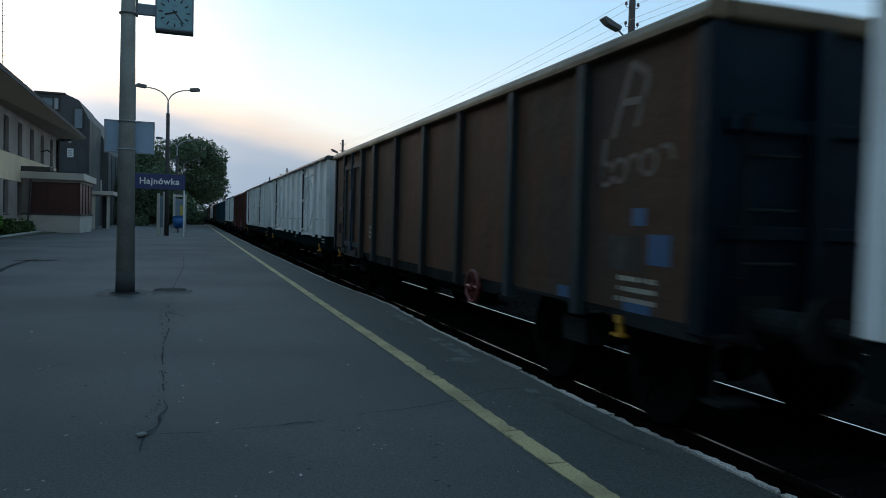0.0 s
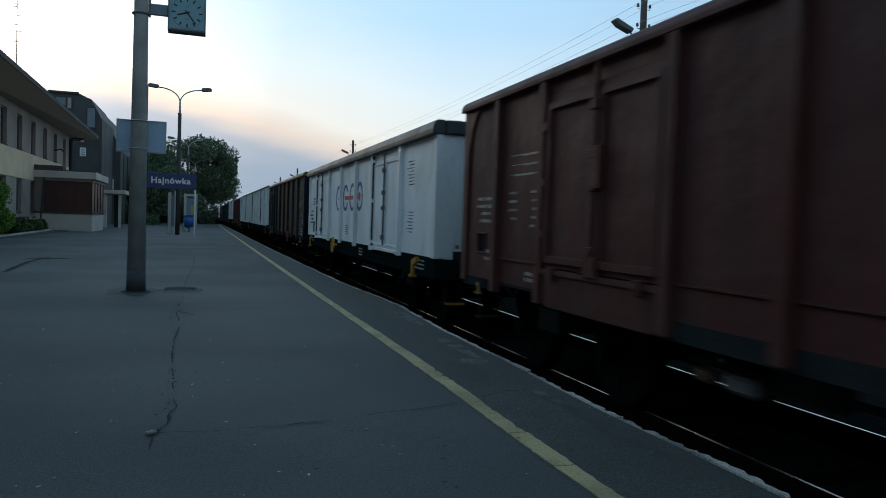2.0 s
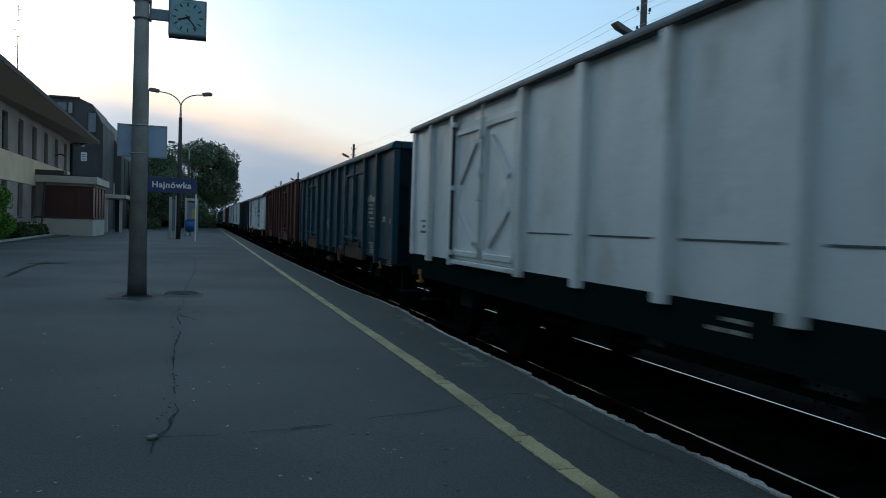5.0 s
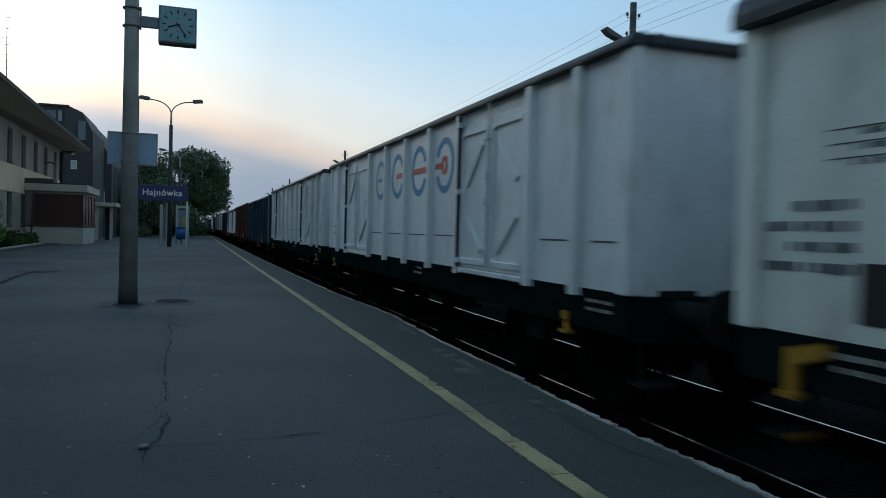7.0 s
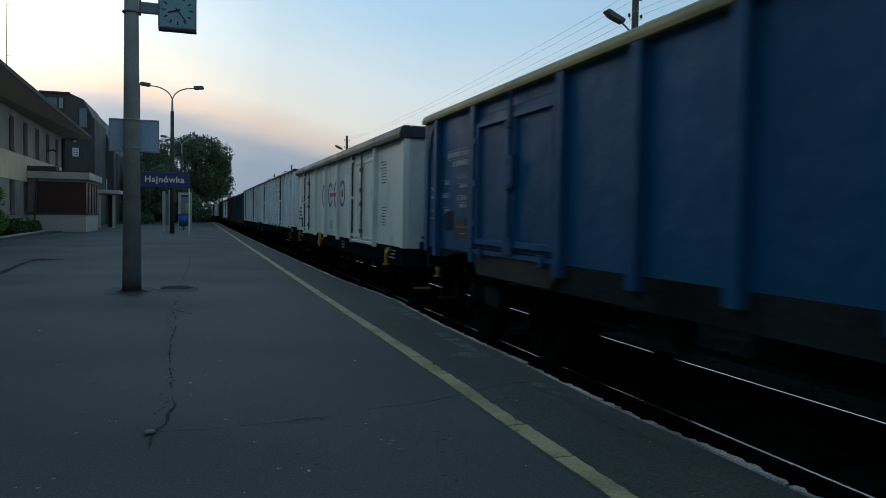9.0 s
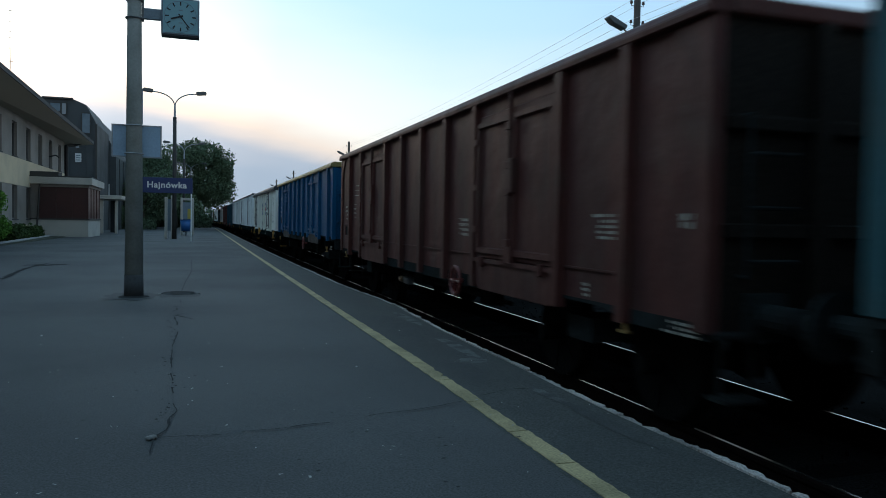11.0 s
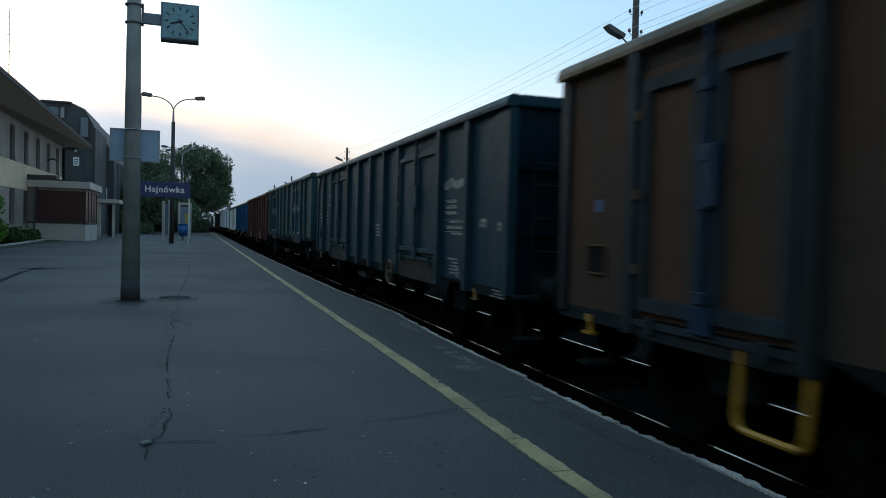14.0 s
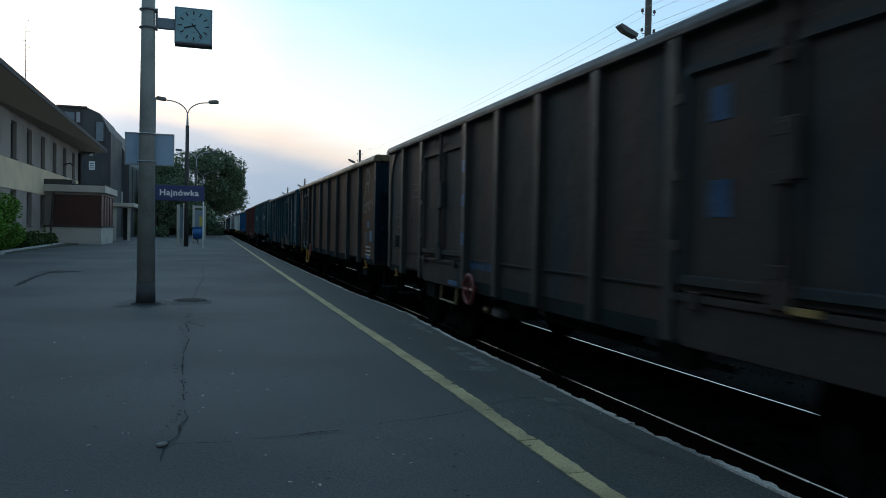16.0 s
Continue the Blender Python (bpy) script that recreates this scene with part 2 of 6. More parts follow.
MAT["w_navy"] = dented("w_navy", (0.013, 0.055, 0.079), stain=(0.017, 0.048, 0.064), stain_amt=0.6, rust=0.25, rust_col=(0.060, 0.058, 0.050), stain_scale=1.1, grain=0.10, spec=0.12, rough=0.6)
MAT["w_darkblue"] = dented("w_darkblue", (0.011, 0.046, 0.062), stain=(0.021, 0.043, 0.047), stain_amt=0.65, rust=0.4, rust_col=(0.040, 0.052, 0.046), stain_scale=1.1, grain=0.10, spec=0.12, rough=0.6)
MAT["w_blue"] = dented("w_blue", (0.0020, 0.083, 0.185), stain=(0.006, 0.058, 0.128), stain_amt=0.6, stain_scale=1.0, grain=0.06, spec=0.18, rough=0.55)
MAT["w_teal"] = dented("w_teal", (0.050, 0.106, 0.100), stain=(0.058, 0.074, 0.060), stain_amt=0.9, stain_scale=2.6, rust=0.85, rust_col=(0.115, 0.058, 0.028), grain=0.22, spec=0.12, rough=0.65)
MAT["w_tealpost"] = dented("w_tealpost", (0.026, 0.088, 0.102), stain=(0.026, 0.050, 0.057), stain_amt=0.7, rust=0.5, rust_col=(0.080, 0.085, 0.070), spec=0.12, rough=0.6, stain_scale=3.0)
MAT["w_patchblue"] = dented("w_patchblue", (0.008, 0.036, 0.090), stain=(0.038, 0.080, 0.095), stain_amt=0.8, stain_scale=1.6, grain=0.12, spec=0.14, rough=0.6)
MAT["w_rust"] = dented("w_rust", (0.098, 0.052, 0.032), stain=(0.054, 0.043, 0.037), stain_amt=0.8, rust=0.6, rust_col=(0.105, 0.048, 0.026), stain_scale=0.9, grain=0.15, spec=0.05, rough=0.7)
MAT["w_rustpost"] = dented("w_rustpost", (0.029, 0.041, 0.046), stain=(0.021, 0.017, 0.015), stain_amt=0.7, spec=0.1, rough=0.65)
MAT["w_tan"] = dented("w_tan", (0.15, 0.105, 0.055), stain=(0.07, 0.05, 0.033), stain_amt=0.7, spec=0.2)
# blue paint taken down to near black: the ends' shade is in the colour
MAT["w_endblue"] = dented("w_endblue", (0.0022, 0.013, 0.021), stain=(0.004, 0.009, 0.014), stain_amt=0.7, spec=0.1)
MAT["w_brown"] = dented("w_brown", (0.052, 0.040, 0.034), stain=(0.030, 0.041, 0.046), stain_amt=0.8, rust=0.6, rust_col=(0.060, 0.036, 0.027), stain_scale=1.0, grain=0.12, spec=0.05, rough=0.65)
MAT["w_brownpost"] = dented("w_brownpost", (0.035, 0.036, 0.036), stain=(0.018, 0.017, 0.016), stain_amt=0.7, spec=0.2)
MAT["w_under"] = material("w_under", (0.028, 0.032, 0.032), 0.8, grain=0.3, stain=(0.014, 0.011, 0.009), stain_amt=0.7, spec=0.0)
MAT["w_lockblue"] = dented("w_lockblue", (0.007, 0.032, 0.068), stain=(0.02, 0.035, 0.05), stain_amt=0.7, spec=0.15)
MAT["w_sill"] = material("w_sill", (0.0060, 0.0140, 0.0140), 0.7, grain=0.25, stain=(0.010, 0.0125, 0.012), stain_amt=0.6, stain_scale=1.5, spec=0.0)
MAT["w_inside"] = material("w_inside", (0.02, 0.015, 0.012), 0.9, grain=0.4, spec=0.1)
MAT["w_yellow"] = material("w_yellow", (0.42, 0.205, 0.011), 0.5, grain=0.1)
MAT["w_yellowdull"] = material("w_yellowdull", (0.34, 0.20, 0.05), 0.6, grain=0.15, stain=(0.16, 0.10, 0.05), stain_amt=0.6, stain_scale=5.0)
MAT["w_yellowtop"] = material("w_yellowtop", (0.28, 0.20, 0.05), 0.6, grain=0.12, stain=(0.15, 0.12, 0.05), stain_amt=0.6)
MAT["w_red"] = material("w_red", (0.14, 0.022, 0.018), 0.5, grain=0.1)
MAT["w_mark"] = material("w_mark", (0.36, 0.335, 0.285), 0.7, grain=0.25, scale=18)
MAT["w_markdark"] = material("w_markdark", (0.06, 0.07, 0.08), 0.7, grain=0.2, scale=18)
MAT["w_logoblue"] = material("w_logoblue", (0.004, 0.060, 0.19), 0.5, grain=0.06)
MAT["w_logopale"] = material("w_logopale", (0.05, 0.25, 0.44), 0.6, grain=0.15)
MAT["w_logored"] = material("w_logored", (0.50, 0.038, 0.027), 0.5, grain=0.06)
MAT["w_teallight"] = dented("w_teallight", (0.125, 0.185, 0.180), stain=(0.06, 0.085, 0.085), stain_amt=0.8, stain_scale=3.0, spec=0.12, rough=0.6)
MAT["w_oldblue"] = dented("w_oldblue", (0.012, 0.055, 0.125), stain=(0.035, 0.05, 0.055), stain_amt=0.8, stain_scale=7.0, grain=0.2, spec=0.12, rough=0.6)
MAT["w_oldwhite"] = material("w_oldwhite", (0.34, 0.32, 0.26), 0.7, grain=0.3, scale=10, stain=(0.05, 0.07, 0.08), stain_amt=0.8, stain_scale=9)
MAT["w_marklight"] = material("w_marklight", (0.42, 0.42, 0.40), 0.7, grain=0.2, scale=18)
MAT["w_ghost"] = material("w_ghost", (0.12, 0.09, 0.068), 0.7, grain=0.2)
MAT["w_bluepatch"] = material("w_bluepatch", (0.008, 0.075, 0.175), 0.55, grain=0.12)
MAT["wheel_steel"] = material("wheel_steel", (0.011, 0.0105, 0.010), 0.6, metal=0.0, grain=0.3, spec=0.0)


def leaf_material(name, base):
    m = bpy.data.materials.new(name)
    m.use_nodes = True
    nt = m.node_tree
    b = nt.nodes["Principled BSDF"]
    geo, mp = nt.nodes.new("ShaderNodeNewGeometry"), nt.nodes.new("ShaderNodeMapRange")
    nt.links.new(geo.outputs["Random Per Island"], mp.inputs["Value"])
    mp.inputs["To Min"].default_value, mp.inputs["To Max"].default_value = 0.72, 1.28
    sc_ = nt.nodes.new("ShaderNodeVectorMath")
    sc_.operation = "SCALE"
    sc_.inputs[0].default_value = base
    nt.links.new(mp.outputs[0], sc_.inputs["Scale"])
    nt.links.new(sc_.outputs[0], b.inputs["Base Color"])
    b.inputs["Roughness"].default_value = 0.8
    b.inputs["Specular IOR Level"].default_value = 0.25
    return m


MAT["leaf_dark"] = leaf_material("leaf_dark", (0.104, 0.150, 0.086))
MAT["leaf_far"] = leaf_material("leaf_far", (0.075, 0.10, 0.07))
MAT["leaf_bush"] = leaf_material("leaf_bush", (0.10, 0.22, 0.03))
MAT["grass"] = leaf_material("grass", (0.05, 0.085, 0.025))


# ------------------------------------------------------------------ mesh helpers
def finish(bm, name, mat, parent=None, bevel=0.0, smooth=False):
    if bevel:
        bmesh.ops.bevel(bm, geom=bm.edges[:], offset=bevel, segments=1, affect="EDGES", profile=0.5, clamp_overlap=True)
    bmesh.ops.recalc_face_normals(bm, faces=bm.faces[:])
    me = bpy.data.meshes.new(name)
    bm.to_mesh(me)
    bm.free()
    if smooth:
        for p in me.polygons:
            p.use_smooth = True
    me.materials.append(MAT[mat])
    ob = new(name, me)
    ob.parent = parent
    return ob


def part(name, bm, mat, parent, label="", bevel=0.0, smooth=False, at=None):
    ob = finish(bm, name, mat, parent, bevel, smooth)
    if at is not None:
        ob.matrix_basis = at
    if label:
        ob["label"] = label
    return ob


def clone(ob, at, parent=None):
    """The same piece again, on the same mesh."""
    c = bpy.data.objects.new(ob.name.split(".")[0], ob.data)
    scene.collection.objects.link(c)
    c.parent = parent if parent is not None else ob.parent
    c.matrix_basis = at
    if ob.get("label"):
        c["label"] = ob["label"]
    return c


def box(bm, x0, x1, y0, y1, z0, z1, m=None):
    vs = [bm.verts.new((x, y, z)) for z in (z0, z1) for x, y in ((x0, y0), (x1, y0), (x1, y1), (x0, y1))]
    if m is not None:
        for v in vs:
            v.co = m @ v.co
    for f in ((0, 3, 2, 1), (4, 5, 6, 7), (0, 1, 5, 4), (1, 2, 6, 5), (2, 3, 7, 6), (3, 0, 4, 7)):
        bm.faces.new([vs[i] for i in f])
    return bm


def boxm(*a, m=None):
    return box(bmesh.new(), *a, m=m)


def prism(bm, pts, a, b, axis="y"):
    """A closed outline (two coordinates each) pushed from a to b along an axis."""
    put = {"y": lambda p, d: (p[0], d, p[1]), "x": lambda p, d: (d, p[0], p[1]), "z": lambda p, d: (p[0], p[1], d)}[axis]
    lo, hi = [bm.verts.new(put(p, a)) for p in pts], [bm.verts.new(put(p, b)) for p in pts]
    n = len(pts)
    bm.faces.new(lo)
    bm.faces.new(hi[::-1])
    for i in range(n):
        bm.faces.new((lo[i], hi[i], hi[(i + 1) % n], lo[(i + 1) % n]))
    return bm


def tube(bm, a, b, r0, r1=None, n=10):
    a, b = Vector(a), Vector(b)
    r1 = r0 if r1 is None else r1
    q = (b - a).to_track_quat("Z", "Y").to_matrix()
    ring = lambda c, r: [bm.verts.new(c + q @ Vector((r * math.cos(2 * math.pi * i / n), r * math.sin(2 * math.pi * i / n), 0))) for i in range(n)]
    lo, hi = ring(a, r0), ring(b, r1)
    for i in range(n):
        bm.faces.new((lo[i], lo[(i + 1) % n], hi[(i + 1) % n], hi[i]))
    bm.faces.new(lo[::-1])
    bm.faces.new(hi)
    return bm


def path_tube(bm, pts, r, n=8):
    """One bent round bar through the points."""
    pts = [Vector(p) for p in pts]
    up, rows = None, []
    for i, p in enumerate(pts):
        d = ((pts[i] - pts[i - 1]).normalized() if i else Vector()) + ((pts[i + 1] - pts[i]).normalized() if i < len(pts) - 1 else Vector())
        d.normalize()
        if up is None:
            up = d.orthogonal()
        up = (up - d * up.dot(d)).normalized()
        side = d.cross(up)
        rows.append([bm.verts.new(p + (up * math.cos(a) + side * math.sin(a)) * r) for a in [2 * math.pi * k / n for k in range(n)]])
    for u, v in zip(rows[:-1], rows[1:]):
        for k in range(n):
            bm.faces.new((u[k], u[(k + 1) % n], v[(k + 1) % n], v[k]))
    bm.faces.new(rows[0][::-1])
    bm.faces.new(rows[-1])
    return bm


def ring(bm, r, t, axis="z", n=24, k=6, at=(0, 0, 0)):
    """A closed round bar bent to a circle."""
    rows = []
    for i in range(n):
        a = 2 * math.pi * i / n
        row = []
        for j in range(k):
            b = 2 * math.pi * j / k
            u, v, h = (r + t * math.cos(b)) * math.cos(a), (r + t * math.cos(b)) * math.sin(a), t * math.sin(b)
            p = {"z": (u, v, h), "x": (h, u, v), "y": (u, h, v)}[axis]
            row.append(bm.verts.new(Vector(p) + Vector(at)))
        rows.append(row)
    for i in range(n):
        for j in range(k):
            bm.faces.new((rows[i][j], rows[(i + 1) % n][j], rows[(i + 1) % n][(j + 1) % k], rows[i][(j + 1) % k]))
    return bm


def arc_band(bm, r0, r1, a0, a1, depth, n=28):
    """A flat ring sector in the y-z plane, standing out along -x; angles in degrees from +y towards +z."""
    k = [radians(a0 + (a1 - a0) * i / n) for i in range(n + 1)]
    rows = [[bm.verts.new((x, r * math.cos(t), r * math.sin(t))) for t in k] for x, r in ((0, r0), (0, r1), (-depth, r1), (-depth, r0))]
    for j in range(4):
        u, v = rows[j], rows[(j + 1) % 4]
        for i in range(n):
            bm.faces.new((u[i], u[i + 1], v[i + 1], v[i]))
    if abs(a1 - a0) < 359:
        bm.faces.new([r[0] for r in rows])
        bm.faces.new([r[-1] for r in rows][::-1])
    return bm


def thing(name, label, category, group="", at=None, kind=""):
    e = new(name)
    e.empty_display_size = 0.2
    if at is not None:
        e.matrix_basis = at
    return tagged(e, label, category, group, kind)


# ------------------------------------------------------------------ the line of the track
AXIS, RAIL_Z, EDGE, YELLOW = 4.40, -0.30, 2.74, 1.845
BEND, BEND_A, BEND_B = -0.003, 7.5, 28.0
GRADE = 0.0025              # the line climbs gently away from the station


def bend(y):
    """Sideways shift of track and platform edge at y: straight, a very slight turn, straight again."""
    u = min(max(y, BEND_A), BEND_B) - BEND_A
    return BEND * (u * u / 2 / (BEND_B - BEND_A) + max(y - BEND_B, 0))


def rise(y):
    """Height that the track has gained at y."""
    return GRADE * min(max(y - 6.0, 0.0), 100.0)


def bend_turn(y):
    return BEND * (min(max(y, BEND_A), BEND_B) - BEND_A) / (BEND_B - BEND_A)


def along(table):
    """A smooth sideways position at y from a few (y, x) stations."""
    ys, xs = [a for a, _ in table], [b for _, b in table]
    return lambda y: float(np.interp(y, ys, xs))


yellow_x = along(((-30, 1.74), (2.0, 1.838), (3.8, 1.843), (4.7, 1.853), (5.5, 1.864), (6.2, 1.868), (8.0, 1.868), (13.0, 1.858), (27.5, 1.872), (91.0, 1.98), (125.0, 2.03)))
edge_x = along(((-30, 2.66), (2.6, 2.72), (3.4, 2.732), (4.0, 2.700), (4.7, 2.695), (5.8, 2.735), (6.7, 2.735), (8.1, 2.75), (10.4, 2.845), (11.9, 2.865), (13.0, 2.77), (14.5, 2.70), (27.7, 2.62), (50.0, 2.62), (125.0, 2.75)))


def strip(bm, x0, x1, z0, z1, y0, y1, step=2.0, left=None, right=None):
    """A bar of box section that follows the line of the track, or the given lines."""
    n = max(1, round((y1 - y0) / step))
    rings = []
    for i in range(n + 1):
        y = y0 + (y1 - y0) * i / n
        c = bend(y)
        ca, cb = (left(y) if left else c), (right(y) if right else c)
        up = 0.0 if left else rise(y)
        rings.append([bm.verts.new((x, y, z + up)) for x, z in ((x0 + ca, z0), (x1 + cb, z0), (x1 + cb, z1), (x0 + ca, z1))])
    for a, b in zip(rings[:-1], rings[1:]):
        for i in range(4):
            bm.faces.new((a[i], a[(i + 1) % 4], b[(i + 1) % 4], b[i]))
    bm.faces.new(rings[0])
    bm.faces.new(rings[-1][::-1])
    return bm


# ------------------------------------------------------------------ ground, platform, track
def build_ground():
    bm = bmesh.new()
    n = 24
    for gx0, gx1, gy0, gy1 in ((-1500, 1500, -600, 3000),):
        vs = [[bm.verts.new((gx0 + (gx1 - gx0) * i / n, gy0 + (gy1 - gy0) * j / n, -0.62)) for i in range(n + 1)] for j in range(n + 1)]
        for j in range(n):
            for i in range(n):
                bm.faces.new((vs[j][i], vs[j][i + 1], vs[j + 1][i + 1], vs[j + 1][i]))
    tagged(finish(bm, "ground", "far_ground"), "flat dark grassy ground round the station", "ground", kind="structure")
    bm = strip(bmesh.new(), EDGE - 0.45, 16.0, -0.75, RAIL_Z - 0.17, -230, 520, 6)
    tagged(finish(bm, "trackbed", "ballast"), "near-black stone ballast under the rails", "track bed", kind="structure")
    # loose ballast stones beside the near rail
    rnd = random.Random(5)
    bm = bmesh.new()
    for _ in range(2600):
        y = rnd.uniform(1.5, 26)
        x = rnd.uniform(EDGE + 0.15, EDGE + 4.2) + bend(y)
        s = rnd.uniform(0.018, 0.045)
        c = Vector((x, y, RAIL_Z - 0.165 + rise(y)))
        vs = [bm.verts.new(c + Vector((rnd.uniform(-s, s), rnd.uniform(-s, s), rnd.uniform(-s, s)))) for _ in range(4)]
        for f in ((0, 1, 2), (0, 2, 3), (0, 3, 1), (1, 3, 2)):
            bm.faces.new([vs[i] for i in f])
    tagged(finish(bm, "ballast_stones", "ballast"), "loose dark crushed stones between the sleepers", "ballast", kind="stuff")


def build_track(axis, name, label):
    t = thing(name, label, "railway track", kind="structure")
    for side in (-1, 1):
        x = axis + side * 0.7525
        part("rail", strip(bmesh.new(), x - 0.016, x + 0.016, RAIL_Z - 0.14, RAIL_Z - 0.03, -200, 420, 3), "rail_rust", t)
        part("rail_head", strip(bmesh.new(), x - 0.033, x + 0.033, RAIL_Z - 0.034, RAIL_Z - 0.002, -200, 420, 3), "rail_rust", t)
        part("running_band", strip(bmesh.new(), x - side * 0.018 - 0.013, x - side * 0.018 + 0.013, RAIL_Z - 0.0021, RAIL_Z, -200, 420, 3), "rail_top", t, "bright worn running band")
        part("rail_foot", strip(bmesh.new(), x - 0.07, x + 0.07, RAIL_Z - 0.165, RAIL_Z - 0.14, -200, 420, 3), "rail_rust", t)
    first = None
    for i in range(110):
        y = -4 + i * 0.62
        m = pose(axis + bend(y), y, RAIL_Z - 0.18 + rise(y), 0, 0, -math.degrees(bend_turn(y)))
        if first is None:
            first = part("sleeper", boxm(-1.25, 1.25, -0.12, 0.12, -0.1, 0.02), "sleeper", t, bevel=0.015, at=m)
        else:
            clone(first, m, t)


def build_platform():
    p = thing("platform", "worn grey asphalt platform with cracks and patches", "platform", kind="structure")
    # asphalt field, slightly uneven
    rnd = random.Random(8)
    bm = bmesh.new()
    xs = [-60, -30, -14, -10, -7, -5, -4, -3, -2, -1.2, -0.4, 0.4, 1.2, YELLOW - 0.07]
    ys = [-30, -10, -3] + [0.5 * i for i in range(0, 50)] + [25 + 2.5 * i for i in range(40)]
    grid = []
    for y in ys:
        row = []
        for i, x in enumerate(xs):
            z = 0.006 * noise.noise(Vector((x * 0.6, y * 0.6, 0))) if -6 < x < 1.5 else 0
            row.append(bm.verts.new((yellow_x(y) - 0.09 if i == len(xs) - 1 else x, y, z)))
        grid.append(row)
    for a, b in zip(grid[:-1], grid[1:]):
        for i in range(len(xs) - 1):
            bm.faces.new((a[i], a[i + 1], b[i + 1], b[i]))
    part("asphalt_field", bm, "asphalt", p, "grey worn asphalt", smooth=True)
    part("safety_strip_base", strip(bmesh.new(), -0.09, -0.048, -0.30, -0.001, -30, 122, 0.75, yellow_x, edge_x), "asphalt_old", p, "older rough asphalt behind the edge stones")
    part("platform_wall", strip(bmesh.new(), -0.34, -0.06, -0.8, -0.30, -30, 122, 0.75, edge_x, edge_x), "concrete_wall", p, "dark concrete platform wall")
    # painted line in slabs with cracks between
    first = None
    y = -4.0
    while y < 112:
        ln = 0.55 + 0.35 * rnd.random() if y < 25 else 2.5
        gap = 0.012 if y < 25 else 0.0
        w0, w1 = rnd.uniform(-0.006, 0.006), rnd.uniform(-0.006, 0.006)
        bm = bmesh.new()
        n = 14 if y < 25 else 5
        lo = [(-0.060 + w0 + 0.007 * rnd.uniform(-1, 1), y + (ln - gap) * i / n) for i in range(n + 1)]
        hi = [(0.060 + w1 + 0.007 * rnd.uniform(-1, 1) - (rnd.uniform(0.01, 0.03) if rnd.random() < 0.12 else 0.0), y + (ln - gap) * i / n) for i in range(n + 1)]
        pts = [(a + yellow_x(b), b) for a, b in lo] + [(a + yellow_x(b), b) for a, b in hi[::-1]]
        prism(bm, pts, -0.004, 0.004, "z")
        part("line_stretch", bm, "yellow_line", p, "worn yellow safety line" if first is None else "")
        first = 1
        y += ln
    # edge stones, chipped and set unevenly
    y = -4.0
    k = 0
    while y < 120:
        ln = 0.75 if y < 30 else 3.0
        off = rnd.uniform(-0.014, 0.014)
        bm = bmesh.new()
        n = 16 if y < 30 else 2
        out = []
        for i in range(n + 1):
            yy = y + 0.008 + (ln - 0.016) * i / n
            out.append((edge_x(yy) + off + rnd.uniform(-0.022, 0.010) - (rnd.uniform(0.01, 0.035) if rnd.random() < 0.14 else 0.0), yy))
        pts = [(edge_x(y + 0.008) - 0.048, y + 0.008)] + out + [(edge_x(y + ln - 0.008) - 0.048, y + ln - 0.008)]
        prism(bm, pts, -0.14, 0.004 + rnd.uniform(-0.006, 0.008), "z")
        part("edge_stone", bm, "edge_stone", p, "chipped pale concrete edge stone" if k == 0 else "")
        y += ln
        k += 1

    def crack(pts, w, mat="crack", z=0.0095, gap=-0.28):
        """A wandering crack through the given corners."""
        line = []
        for a, b in zip(pts[:-1], pts[1:]):
            a, b = Vector(a), Vector(b)
            n = max(2, int((b - a).length / 0.06))
            for i in range(n):
                q = a.lerp(b, i / n)
                j = Vector((noise.noise(Vector((q.x * 4, q.y * 4, 3))), noise.noise(Vector((q.x * 4, q.y * 4, 9))))) * 0.032
                line.append(Vector((q.x, q.y)) + j)
        line.append(Vector(pts[-1]))
        bm = bmesh.new()
        L, Rr = [], []
        for i, q in enumerate(line):
            d = (line[min(i + 1, len(line) - 1)] - line[max(i - 1, 0)])
            nrm = Vector((-d.y, d.x)).normalized()
            ww = w * (0.35 + 1.1 * abs(noise.noise(Vector((q.x * 7, q.y * 7, 1)))) * 1.6)
            L.append(q + nrm * ww / 2)
            Rr.append(q - nrm * ww / 2)
        va, vb = [bm.verts.new((q.x, q.y, z)) for q in L], [bm.verts.new((q.x, q.y, z)) for q in Rr]
        for i in range(len(line) - 1):
            if noise.noise(Vector((line[i].x * 3, line[i].y * 3, 5))) > gap or w > 0.04:
                bm.faces.new((va[i], va[i + 1], vb[i + 1], vb[i]))
        bmesh.ops.delete(bm, geom=[v for v in bm.verts if not v.link_faces], context="VERTS")
        part("crack", bm, mat, p)

    crack([(-0.30, 12.3), (-0.27, 11.5), (-0.33, 10.2), (-0.22, 8.8), (-0.26, 7.8), (-0.23, 6.6), (-0.19, 5.7), (-0.157, 5.07), (-0.19, 4.6), (-0.255, 4.45), (-0.248, 4.15)], 0.016, gap=0.02)
    crack([(-0.255, 4.45), (0.04, 4.435), (0.51, 4.46), (0.90, 4.55), (1.21, 4.65), (1.585, 4.754), (1.76, 4.83)], 0.016)
    crack([(1.95, 4.95), (2.2, 5.1), (2.6, 5.05)], 0.014)
    crack([(-3.73, 16.5), (-3.85, 17.9), (-3.97, 19.4), (-3.98, 20.5), (-3.88, 22.0)], 0.16)
    crack([(-4.30, 21.3), (-3.95, 21.1), (-3.36, 21.55)], 0.62)

